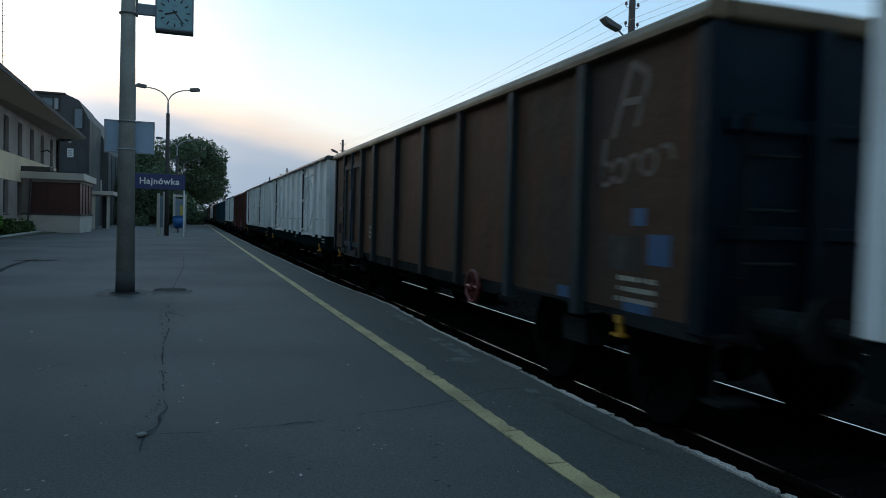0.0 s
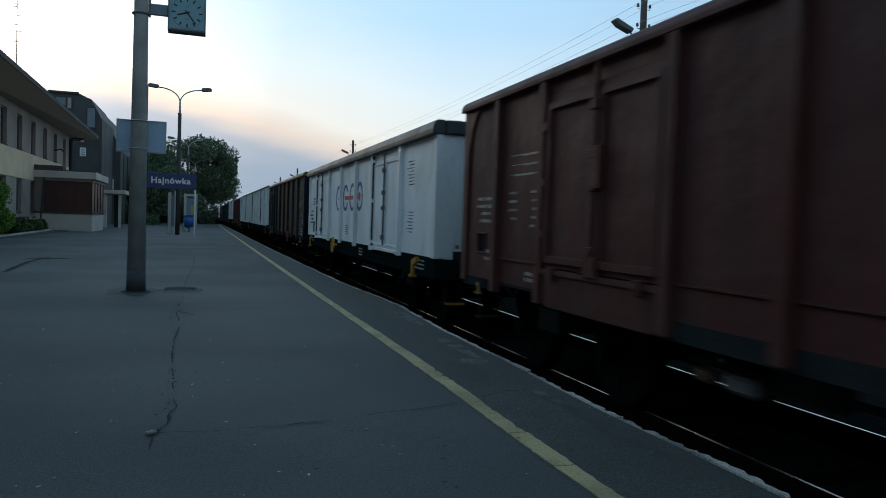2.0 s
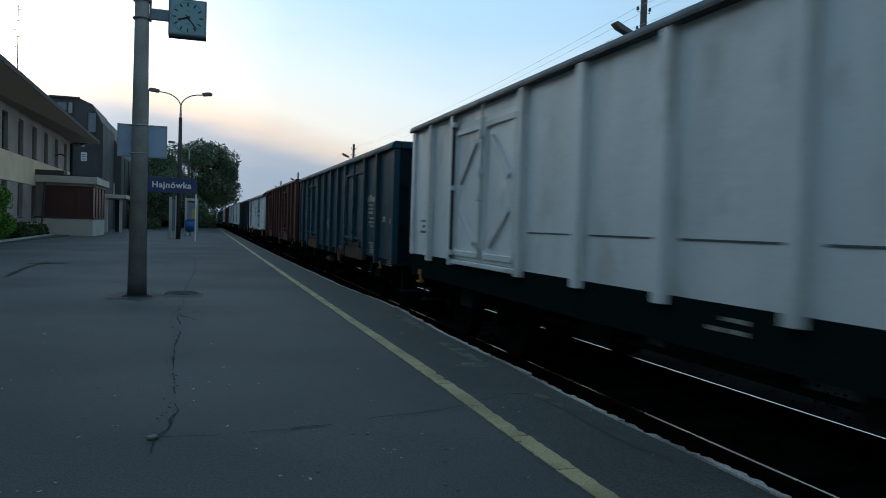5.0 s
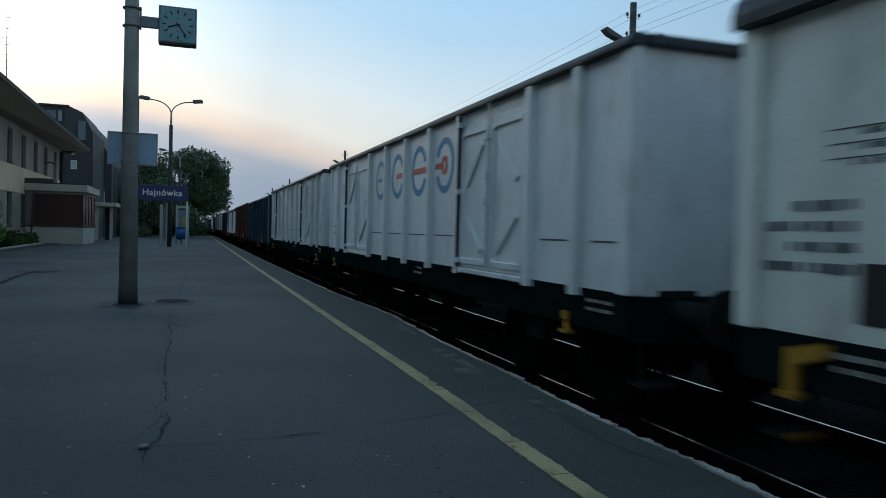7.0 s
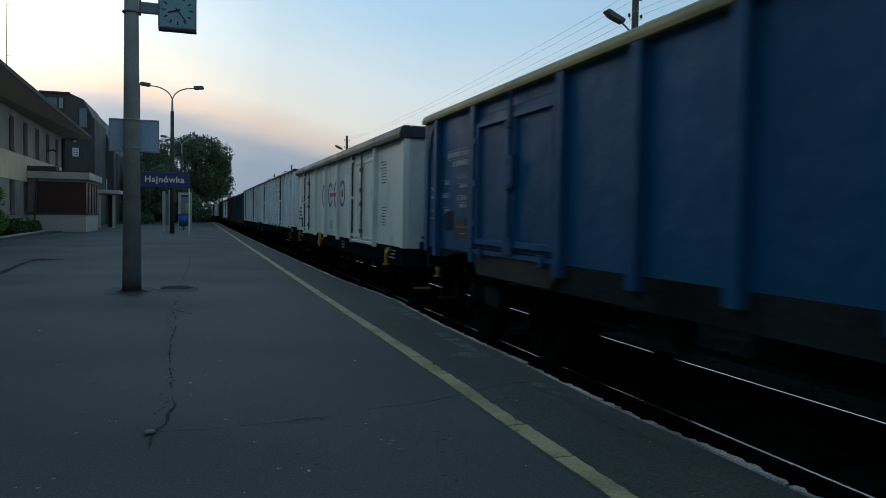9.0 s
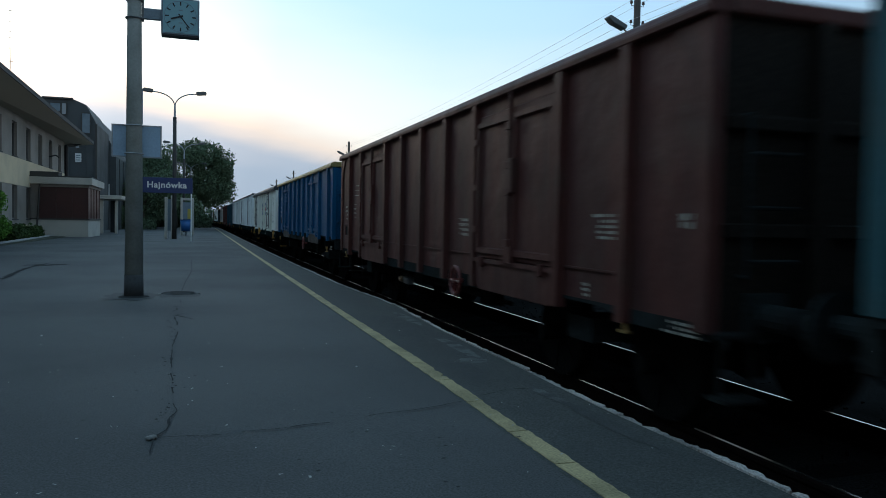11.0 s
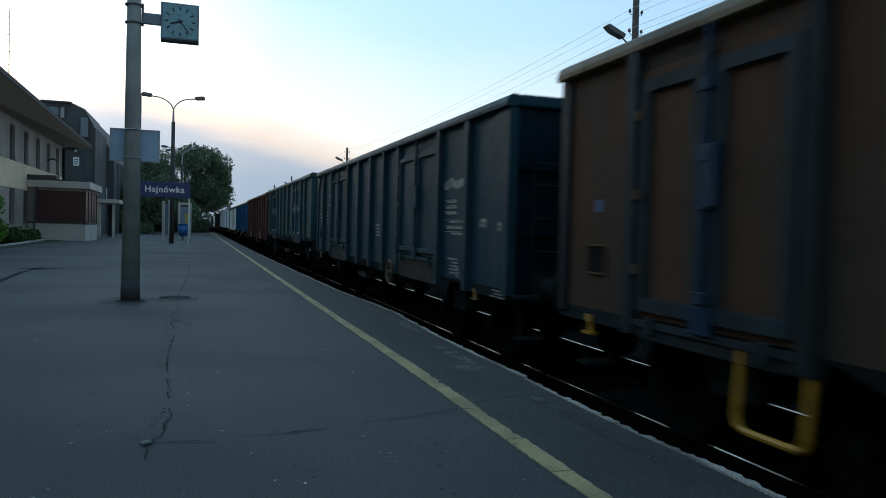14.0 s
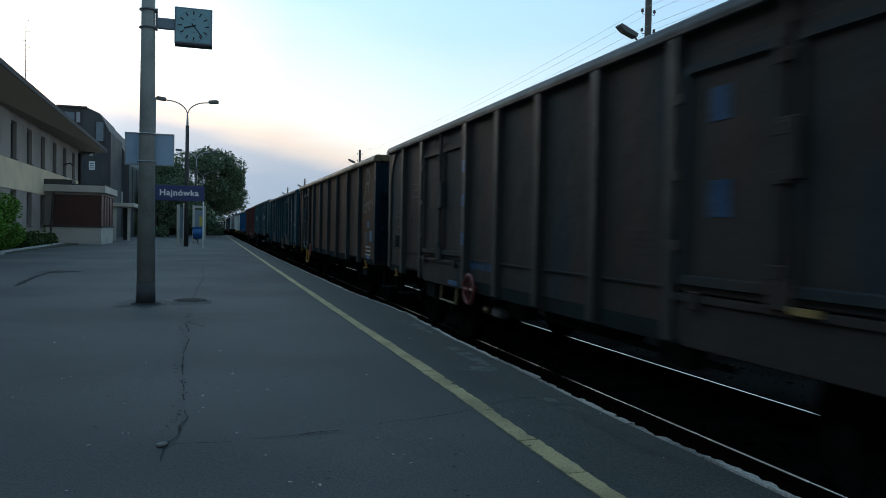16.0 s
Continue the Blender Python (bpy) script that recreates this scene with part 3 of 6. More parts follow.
    def blot(cx, cy, rx, ry, mat, name, label, z=0.0088, seed=0):
        """A ragged patch of another surface."""
        bm = bmesh.new()
        n = 44
        vs = []
        for i in range(n):
            a = 2 * math.pi * i / n
            r = 1 + 0.45 * noise.noise(Vector((math.cos(a) * 2.2, math.sin(a) * 2.2, seed))) + 0.22 * noise.noise(Vector((math.cos(a) * 7, math.sin(a) * 7, seed + 4)))
            vs.append(bm.verts.new((cx + rx * r * math.cos(a), cy + ry * r * math.sin(a), z)))
        c = bm.verts.new((cx, cy, z))
        for i in range(n):
            bm.faces.new((c, vs[i], vs[(i + 1) % n]))
        part(name, bm, mat, p, label)

    blot(-1.05, 12.75, 0.42, 0.62, "stain_dark", "tar_patch", "dark ragged tar patch", z=0.0084, seed=2)
    blot(-0.30, 12.75, 0.34, 0.34, "stain_dark", "tar_patch", "dark ragged tar patch", seed=5)
    for cx, cy, rx, ry, sd in ((2.50, 7.1, 0.07, 0.65, 11), (2.40, 6.3, 0.13, 0.14, 12), (2.60, 9.3, 0.08, 0.6, 13), (2.45, 4.9, 0.05, 0.25, 17)):
        blot(cx, cy, rx, ry, "stain_pale", "worn_patch", "pale crumbled patch by the edge", z=0.0030 + 0.0002 * (sd - 11), seed=sd)
    for cx, cy, rx, ry, sd in ((2.25, 8.6, 0.20, 1.2, 14), (2.35, 12.0, 0.2, 1.6, 15), (2.15, 5.9, 0.16, 0.5, 16), (2.52, 7.9, 0.10, 0.9, 21), (2.3, 15.5, 0.22, 2.0, 24), (2.48, 4.1, 0.07, 0.5, 25)):
        blot(cx, cy, rx, ry, "stain_dark", "dark_patch", "dark broken asphalt by the edge", z=0.0006 + 0.0002 * (sd - 14), seed=sd)
    crack([(-0.30, 13.4), (-0.28, 15.5), (-0.2, 18.5), (-0.25, 24)], 0.02)
    crack([(-0.05, 9.6), (-0.3, 10.1), (-0.05, 10.6)], 0.03)
    # pits where the surface has broken out
    bm = bmesh.new()
    for _ in range(46):
        cx, cy = rnd.choice(((-0.45, 6.1), (1.2, 4.2), (-0.9, 5.0), (0.4, 6.0), (0.9, 3.9)))
        x, yv, r = cx + rnd.gauss(0, 0.28), cy + rnd.gauss(0, 0.35), rnd.uniform(0.004, 0.017)
        vs = [bm.verts.new((x + r * rnd.uniform(0.5, 1.3) * math.cos(a), yv + r * rnd.uniform(0.4, 1) * math.sin(a), 0.0098)) for a in [i * 1.047 for i in range(6)]]
        bm.faces.new(vs)
    for _ in range(70):
        yv = rnd.uniform(4.2, 11.5)
        x, r = float(np.interp(yv, (4.2, 5.0, 5.9, 6.9, 8.2, 9.8, 11.5), (-0.24, -0.22, -0.20, -0.30, -0.27, -0.36, -0.31))) + rnd.gauss(0, 0.025), rnd.uniform(0.004, 0.010) * (yv / 4) ** 0.8
        vs = [bm.verts.new((x + r * rnd.uniform(0.4, 1.4) * math.cos(a), yv + 1.5 * r * rnd.uniform(0.3, 1.2) * math.sin(a), 0.0099)) for a in [i * 0.785 for i in range(8)]]
        bm.faces.new(vs)
    tagged(part("pits", bm, "crack", p), kind="stuff")
    # litter and pebbles
    bm = bmesh.new()
    for _ in range(170):
        x, yv, r = rnd.uniform(-2.8, 2.6), rnd.uniform(2.5, 9), rnd.uniform(0.003, 0.011)
        c = Vector((x, yv, 0.006))
        vs = [bm.verts.new(c + Vector((rnd.uniform(-r, r) * 1.6, rnd.uniform(-r, r) * 1.6, rnd.uniform(0, r)))) for _ in range(4)]
        for f in ((0, 1, 2), (0, 2, 3), (0, 3, 1), (1, 3, 2)):
            bm.faces.new([vs[i] for i in f])
    tagged(finish(bm, "grit", "pebble"), "pale grit scattered on the asphalt", "grit", kind="stuff")
    # broken corner stone where the cracks meet
    bm = boxm(-0.03, 0.03, -0.02, 0.02, 0, 0.02)
    tagged(part("pebble", bm, "pebble", None, bevel=0.006, at=pose(-0.26, 4.44, 0.004, 0, 0, 35)), "small pale stone lying on the asphalt", "stone")


def build_manhole():
    m = thing("manhole_cover", "round iron manhole cover set in the asphalt", "manhole cover", at=pose(-0.34, 13.1, 0))
    bm = tube(bmesh.new(), (0, 0, -0.02), (0, 0, 0.012), 0.34, n=32)
    part("ring", bm, "stain_pale", m, "worn concrete ring", at=pose(0, 0, 0))
    part("lid", tube(bmesh.new(), (0, 0, 0.012), (0, 0, 0.022), 0.28, n=32), "asphalt", m)
    for i in range(-3, 4):
        w = math.sqrt(0.25 ** 2 - (i * 0.07) ** 2)
        part("rib", boxm(-w, w, i * 0.07 - 0.012, i * 0.07 + 0.012, 0.022, 0.028), "tar", m)


# ------------------------------------------------------------------ wagons
LB = 12.82                    # body length
HALF = LB / 2
LAYOUT = {                    # posts and doors, metres from the front of the body
    "E": dict(posts=(1.09, 5.35, 6.44, 7.57, 11.88), doors=((2.23, 4.26), (8.66, 10.79)), top=3.0, cope=0.13, base=0.93, sill=0.80),
    "K": dict(posts=(1.0, 5.05, 6.18, 7.45, 11.65), doors=((1.88, 3.83), (8.82, 10.78)), top=3.08, cope=0.13, base=1.19, sill=0.98),
    "N": dict(posts=(1.09, 5.38, 6.44, 7.48, 11.64), doors=((2.23, 4.26), (8.45, 10.54)), top=3.0, cope=0.13, base=0.93, sill=0.80),
    "U": dict(posts=(0.58, 5.35, 6.44, 7.57, 12.24), doors=((1.98, 4.15), (8.66, 10.79)), top=3.0, cope=0.13, base=1.14, sill=0.90),
    "G": dict(posts=(0.99, 5.40, 6.63, 7.87, 12.03), doors=((1.98, 4.16), (9.06, 11.09)), top=3.10, cope=0.10, base=1.12, sill=0.80),
    "B": dict(posts=(5.45, 7.18), doors=((1.63, 3.76), (8.81, 10.89)), top=3.0, cope=0.20, base=1.05, sill=0.76),
    "M": dict(posts=(3.88, 5.34, 6.84, 8.30, 9.83, 11.26), doors=((1.15, 2.85),), top=3.035, cope=0.135, base=0.93, sill=0.80),
}
WHEEL_R = 0.46
SHARED = {}


def shared(key, make, name, mat, parent, at, label="", smooth=False, bevel=0.0):
    """A piece on a mesh that is built once for all wagons."""
    k = (key, mat)
    if k not in SHARED:
        ob = part(name, make(), mat, parent, label, bevel=bevel, smooth=smooth, at=at)
        SHARED[k] = ob.data
        return ob
    ob = new(name, SHARED[k])
    ob.parent = parent
    ob.matrix_basis = at
    if label:
        ob["label"] = label
    return ob


def bolster_mesh():
    bm = box(bmesh.new(), -1.1, 1.1, -0.22, 0.22, 0.52, 0.74)
    return box(bm, -0.3, 0.3, -0.3, 0.3, 0.74, 0.84)


def side_frame_mesh():
    return prism(bmesh.new(), [(-1.35, 0.42), (-1.2, 0.66), (-0.5, 0.62), (-0.35, 0.40), (0.35, 0.40), (0.5, 0.62), (1.2, 0.66), (1.35, 0.42), (1.2, 0.36), (0.62, 0.44), (0.4, 0.28), (-0.4, 0.28), (-0.62, 0.44), (-1.2, 0.36)], -0.07, 0.07, "x")


def axle_box_mesh():
    bm = box(bmesh.new(), -0.10, 0.10, -0.14, 0.14, -0.12, 0.14)
    return tube(bm, (-0.13, 0, 0), (0.13, 0, 0), 0.085, n=12)


def wheelset_mesh():
    bm = bmesh.new()
    tube(bm, (-1.05, 0, 0), (1.05, 0, 0), 0.08, n=12)
    for s in (-1, 1):
        tube(bm, (s * 0.69, 0, 0), (s * 0.82, 0, 0), WHEEL_R, n=28)
        tube(bm, (s * 0.665, 0, 0), (s * 0.69, 0, 0), WHEEL_R + 0.028, n=28)
        tube(bm, (s * 0.82, 0, 0), (s * 0.845, 0, 0), 0.16, n=14)
        for k in range(6):
            a = k * math.pi / 3
            box(bm, s * 0.815, s * 0.832, -0.02, 0.02, 0.16, 0.38, pose(0, 0, 0, math.degrees(a)))
    return bm


def spoke_mesh():
    return tube(bmesh.new(), (0, 0, 0.03), (0, 0, 0.166), 0.017, n=6)


def step_bracket():
    """The bright shunter's step and grip at the wagon's corner."""
    bm = bmesh.new()
    box(bm, -0.045, 0.045, -0.055, 0.055, 0.02, 0.11)
    box(bm, -0.025, 0.025, -0.035, 0.035, -0.10, 0.02)
    box(bm, -0.065, 0.045, -0.085, 0.085, -0.135, -0.10)
    return bm


def hook_step():
    """A bent yellow grip: a sloping arm and an upright at its front end."""
    bm = bmesh.new()
    prism(bm, [(-0.13, 0.10), (-0.13, 0.03), (0.05, -0.03), (0.05, -0.17), (0.11, -0.17), (0.11, 0.045)], -0.05, 0.03, "x")
    box(bm, -0.075, 0.03, 0.035, 0.125, -0.20, -0.17)
    return bm


def buffer_mesh():
    bm = tube(bmesh.new(), (0, 0, 0), (0, 0.34, 0), 0.095, n=14)
    tube(bm, (0, 0.34, 0), (0, 0.545, 0), 0.07, n=14)
    tube(bm, (0, 0.545, 0), (0, 0.585, 0), 0.215, 0.20, n=20)
    box(bm, -0.16, 0.16, -0.02, 0.03, -0.16, 0.16)
    return bm


def coupler_mesh():
    bm = box(bmesh.new(), -0.05, 0.05, 0, 0.32, -0.08, 0.06)
    path_tube(bm, [(0.06, 0.25, 0), (0.07, 0.5, -0.22), (-0.07, 0.5, -0.22), (-0.06, 0.25, 0)], 0.02, 6)
    path_tube(bm, [(0.35, 0, -0.1), (0.37, 0.28, -0.28), (0.3, 0.5, -0.42), (0.22, 0.45, -0.3)], 0.025, 6)
    return bm


def leaf_mesh(w, h):
    """One door leaf in the y-z plane, y from 0 to w, z from 0 to h; outside towards -x."""
    return box(bmesh.new(), -0.03, 0.0, 0.01, w - 0.01, 0, h)


def frame_mesh(y0, y1, z0, z1, f, r, depth=0.035):
    """A raised frame with rounded corners on a door leaf."""
    def outline(a, b, c, d, rr):
        pts = []
        for cy, cz, s0 in ((b - rr, d - rr, 0), (a + rr, d - rr, 90), (a + rr, c + rr, 180), (b - rr, c + rr, 270)):
            for k in range(4):
                t = radians(s0 + 30 * k)
                pts.append((cy + rr * math.cos(t), cz + rr * math.sin(t)))
        return pts
    o, n = outline(y0, y1, z0, z1, r), outline(y0 + f, y1 - f, z0 + f, z1 - f, max(r - f * 0.6, 0.012))
    bm = bmesh.new()
    lo = [[bm.verts.new((-0.0295, *p)) for p in q] for q in (o, n)]
    hi = [[bm.verts.new((-0.0295 - depth, *p)) for p in (outline(y0 + 0.01, y1 - 0.01, z0 + 0.01, z1 - 0.01, r))], [bm.verts.new((-0.0295 - depth, *p)) for p in outline(y0 + f - 0.01, y1 - f + 0.01, z0 + f - 0.01, z1 - f + 0.01, max(r - f * 0.6, 0.012))]]
    k = len(o)
    for i in range(k):
        j = (i + 1) % k
        bm.faces.new((lo[0][i], lo[0][j], hi[0][j], hi[0][i]))
        bm.faces.new((hi[0][i], hi[0][j], hi[1][j], hi[1][i]))
        bm.faces.new((hi[1][i], hi[1][j], lo[1][j], lo[1][i]))
    return bm


def brace_mesh(w, flip, z0, z1):
    bm = bmesh.new()
    a, b = ((w * 0.24, z0), (w * 0.76, z1)) if (flip ^ (z0 > 0.5)) else ((w * 0.76, z0), (w * 0.24, z1))
    d = Vector((b[0] - a[0], b[1] - a[1])).normalized()
    nn = Vector((-d.y, d.x)) * 0.04
    prism(bm, [(a[0] + nn.x, a[1] + nn.y), (b[0] + nn.x, b[1] + nn.y), (b[0] - nn.x, b[1] - nn.y), (a[0] - nn.x, a[1] - nn.y)], -0.06, -0.03, "x")
    return bm


def mark_block(parent, x, y, z, w, rows, mat, seed, h=0.055, pitch=0.085, label="", boxed=False):
    """Stencilled rows that cannot be read: bars of uneven length, one mesh to a block."""
    rnd = random.Random(seed)
    bm = bmesh.new()
    for r in range(rows):
        z1 = -r * pitch
        if boxed:
            box(bm, -0.003, 0, 0, w, z1 - 0.006, z1)
        yy = 0.0
        end = w * rnd.uniform(0.55, 1.0)
        while yy < end:
            l = rnd.uniform(0.018, 0.05)
            box(bm, -0.003, 0, yy, min(yy + l, end), z1 - h * rnd.uniform(0.85, 1.0) if boxed else z1 - h * rnd.uniform(0.8, 1.0), z1 - 0.26 * h if boxed else z1)
            yy += l + rnd.choice((0.012, 0.014, 0.045))
    m = pose(x, y, z) if x < 0 else pose(x, y, z, 0, 0, 180)
    tagged(part("marking", bm, mat, parent, label, at=m), kind="stuff")


def build_wagon(kind, label, body, post, cope, under, end, wheel_mat, step_mat, mark, door=None, door2=None, logo=None, extras=(), name="freight_wagon", wheel_at=8.2, top=None, plan=None):
    lay = LAYOUT[plan or kind]
    top, ch, base, sill = top or lay["top"], lay["cope"], lay["base"], lay["sill"]
    w = thing(name, label, "freight wagon", "freight train")
    W2 = 1.285                                             # sheet plane; posts stand out to 1.366
    F = lambda d: HALF - d                                 # metres from the front -> local y
    # frame and floor
    bm = box(bmesh.new(), -1.25, 1.25, -HALF + 0.02, HALF - 0.02, 1.12, 1.20)
    part("floor", bm, "w_inside", w)
    for s in (-1, 1):
        xa, xb = sorted((s * 1.19, s * 1.30))
        bm = prism(bmesh.new(), [(-HALF, base + 0.01), (-HALF, sill), (HALF, sill), (HALF, base + 0.01)] if kind in "GB" else [(-HALF, base + 0.01), (-HALF, base - 0.10), (-HALF + 0.9, base - 0.10), (-HALF + 1.3, base - 0.02), (-HALF + 3.0, base - 0.02), (-HALF + 3.4, sill), (HALF - 3.4, sill), (HALF - 3.0, base - 0.02), (HALF - 1.3, base - 0.02), (HALF - 0.9, base - 0.10), (HALF, base - 0.10), (HALF, base + 0.01)], xa, xb, "x")
        part("side_sill", bm, under, w, "dark steel sill")
    part("centre_sill", boxm(-0.25, 0.25, -HALF + 0.2, HALF - 0.2, 0.82, 1.118), "w_under", w)
    for d in (-4.4, -1.5, 1.5, 4.4):
        shared(("cross_beam",), lambda: boxm(-1.188, 1.188, -0.08, 0.08, 0.86, 1.116), "cross_beam", "w_under", w, pose(0, d, 0))
    # brake gear hung under the floor
    bm = tube(bmesh.new(), (-0.75, -0.9, 0.74), (-0.75, 0.3, 0.74), 0.17, n=14)
    part("air_tank", bm, "w_under", w)
    bm = path_tube(bmesh.new(), [(-0.9, -2.4, 0.62), (-0.9, 2.4, 0.62)], 0.03, 6)
    box(bm, -0.98, -0.82, 1.0, 1.5, 0.55, 0.85)
    box(bm, -0.98, -0.82, -2.0, -1.6, 0.55, 0.85)
    part("brake_rigging", bm, "w_under", w)
    # walls
    for s in (-1, 1):
        stops = sorted({0.0, LB} | set(lay["posts"]) | {v for d in lay["doors"] for v in d})
        for a, b in zip(stops[:-1], stops[1:]):
            z0 = top - ch - 0.14 if (a, b) in lay["doors"] else base
            shared(("panel", round(b - a, 3), round(z0, 3), round(top - ch, 3)), lambda: boxm(-0.012, 0.012, -(b - a) / 2, (b - a) / 2, z0, top - ch), "side_panel", body, w, pose(s * W2, F((a + b) / 2), 0))
        part("inner_lining", boxm(*sorted((s * (W2 - 0.03), s * (W2 - 0.045))), -HALF + 0.04, HALF - 0.04, base + 0.27, top - ch - 0.004), "w_inside", w)
        # posts
        ps = sorted(set(lay["posts"]) | {v for d in lay["doors"] for v in d})
        for d in ps:
            drop = 0.10 if kind in "EM" else 0.055
            h = top - ch - base + drop
            def mk(h=h):
                return prism(bmesh.new(), [(-0.066, 0), (-0.056, -0.086), (0.056, -0.086), (0.066, 0)] if kind in "EM" else [(-0.075, 0), (-0.05, -0.081), (0.05, -0.081), (0.075, 0)], 0, h, "z")
            q = mk()
            for v in q.verts:                              # outline lies in x-y: turn it so that it stands out sideways
                v.co = Vector((v.co.y, v.co.x, v.co.z))
            key = ("post", round(h, 3), kind in "EM")
            m = pose(-W2, F(d), base - drop) if s < 0 else pose(W2, F(d), base - drop, 0, 0, 180)
            shared(key, lambda q=q: q, "post", post, w, m)
        for e in (-1, 1):
            part("corner_post", boxm(*sorted((s * (W2 - 0.06), s * (W2 + 0.045))), *sorted((e * (HALF - 0.13), e * (HALF + 0.03))), base - (0.05 if kind in "EM" else 0.0), top - ch), end if kind == "M" else post, w, bevel=0.008)
        # doors
        for i, (a, b) in enumerate(lay["doors"]):
            z0 = {"N": 1.16, "K": 1.25, "U": 1.20}.get(plan or kind, 1.17) if kind == "E" else base + 0.02
            ww, hh = (b - a) / 2 - 0.055, top - ch - 0.14 - z0
            style = {"E": "panel", "M": "panel", "G": "panel", "B": "plain"}[kind]
            if name == "weathered_wagon":
                style = "rails"
            dm = (door2 if i == 1 and door2 else door) or body
            fm = {"w_rust": "w_rustpost", "w_teal": "w_tealpost"}.get(body, dm)
            sill_m = {"w_rust": "w_rustpost", "w_navy": "w_rust", "w_darkblue": "w_brown", "w_blue": "w_brownpost", "w_teal": "w_rustpost"}.get(body, body)
            for j in (0, 1):
                y0 = F(b) + 0.055 + j * ww
                m = pose(-W2, y0, z0) if s < 0 else pose(W2, y0 + ww, z0, 0, 0, 180)
                lm = "w_tealpost" if dm == "w_patchblue" and j == 0 else dm
                lf = part("door", leaf_mesh(ww, hh), lm, w, bevel=0.012, at=m)
                if style == "rails":
                    part("frame", frame_mesh(0.03, ww - 0.03, 0.03, hh * 0.54, 0.09, 0.015), fm, lf)
                    part("cross_rail", boxm(-0.075, -0.012, 0.06, ww - 0.06, hh * 0.54 - 0.055, hh * 0.54 + 0.045), "w_teallight", lf, "pale worn cross rail", bevel=0.006)
                    part("bottom_rail", boxm(-0.065, -0.012, 0.05, ww - 0.05, 0.02, 0.105), "w_teallight", lf, "pale worn bottom rail", bevel=0.006)
                    part("frame", frame_mesh(0.03, ww - 0.03, hh * 0.54 + 0.003, hh - 0.05, 0.09, 0.015), fm, lf)
                elif style == "plain":
                    part("frame", frame_mesh(0.03, ww - 0.03, 0.03, hh - 0.04, 0.045, 0.03, 0.02), dm, lf)
                else:
                    part("frame", frame_mesh(0.04, ww - 0.04, 0.05, hh - 0.07, 0.075 if kind != "M" else 0.11, 0.10 if kind == "G" else 0.02, 0.03 if kind == "G" else 0.04), fm, lf)
                if kind == "G":
                    for za, zb in ((0.22, 0.62), (0.98, 1.45)):
                        part("brace", brace_mesh(ww, (j == 1) ^ (s > 0), za, zb), dm, lf, bevel=0.008)
                for k in (0.2, 0.5, 0.82) if j == 1 else ():
                    shared(("hinge", kind in "GB"), lambda: boxm(-0.07, -0.02, -0.028, 0.028, -0.05, 0.05) if kind in "GB" else boxm(-0.085, -0.02, -0.05, 0.05, -0.035, 0.035), "hinge", "lamp_grey" if kind in "GB" else dm, lf, pose(0, (0.02 if j == 0 else ww - 0.02), hh * k))
            mid = (F(a) + F(b)) / 2
            sx = s * (W2 + 0.07)
            bm = tube(bmesh.new(), (sx, mid, z0 + 0.05), (sx, mid, top - ch + 0.02), 0.026 if kind in "EM" else 0.018, n=8)
            lw = 0.05 if kind in "EM" else 0.03
            for k in (0.12, 0.45, 0.62, 0.87):
                box(bm, sx - 0.04, sx + 0.04, mid - lw, mid + lw, z0 + hh * k - 0.04, z0 + hh * k + 0.04)
            if kind in "EM":
                box(bm, sx - 0.035, sx + 0.035, mid - 0.12, mid + 0.02, z0 + hh * 0.44, z0 + hh * 0.66)
                box(bm, sx - 0.03, sx + 0.03, mid - 0.10, mid + 0.10, z0 - 0.02, z0 + 0.16)
            part("door_lock", bm, "w_lockblue" if kind == "M" else fm if kind == "E" else post if kind == "G" else "lamp_grey", w, bevel=0.006)
            if style == "rails":
                for q in (-0.15, 0.11):
                    part("latch", boxm(*sorted((s * (W2 + 0.03), s * (W2 + 0.12))), mid + q - 0.05, mid + q + 0.05, z0 + hh * 0.45, z0 + hh * 0.63), "w_teallight", w, "pale worn door latch", bevel=0.01)
            if kind in "GB":
                part("door_ledge", boxm(*sorted((s * (W2 + 0.0125), s * (W2 + 0.075))), F(b) + 0.09, F(a) - 0.09, base - 0.035, base + 0.02), body, w, "ledge under the door", bevel=0.008)
                rx = s * (W2 + (0.05 if kind == "B" else 0.078))
                bm = tube(bmesh.new(), (rx, F(a) - 0.10, base + 0.04), (rx, F(a) - 0.10, top - ch - 0.02), 0.023, n=7)
                part("lock_rod", bm, "black", w, "dark grey lock rod")
                for k in (0.06, 0.5, 0.93):
                    shared(("rod_clip",), lambda: boxm(-0.035, 0.035, -0.05, 0.05, -0.03, 0.03), "rod_clip", body, w, pose(rx, F(a) - 0.10, base + (top - ch - base) * k))
            if kind in "EM":
                plate = [(F(b), z0 - 0.005), (F(b), base - 0.04), (F(b) + 0.16, sill + 0.005), (F(a) - 0.16, sill + 0.005), (F(a), base - 0.04), (F(a), z0 - 0.005)]
                part("door_sill", prism(bmesh.new(), plate, *sorted((s * (W2 - 0.01), s * (W2 + 0.052))), "x"), sill_m, w, "plate under the door", bevel=0.008)
                part("sill_rib", boxm(*sorted((s * (W2 + 0.052), s * (W2 + 0.075))), F(b) + 0.02, F(a) - 0.02, z0 - 0.05, z0 - 0.006), fm, w)
                for q in (F(a) - 0.3, F(b) + 0.3):
                    part("door_hook", boxm(*sorted((s * (W2 + 0.05), s * (W2 + 0.10))), q - 0.04, q + 0.04, z0 - 0.10, z0 + 0.02), fm, w, bevel=0.006)
    # coping all round
    o = 1.375 if kind != "B" else 1.40
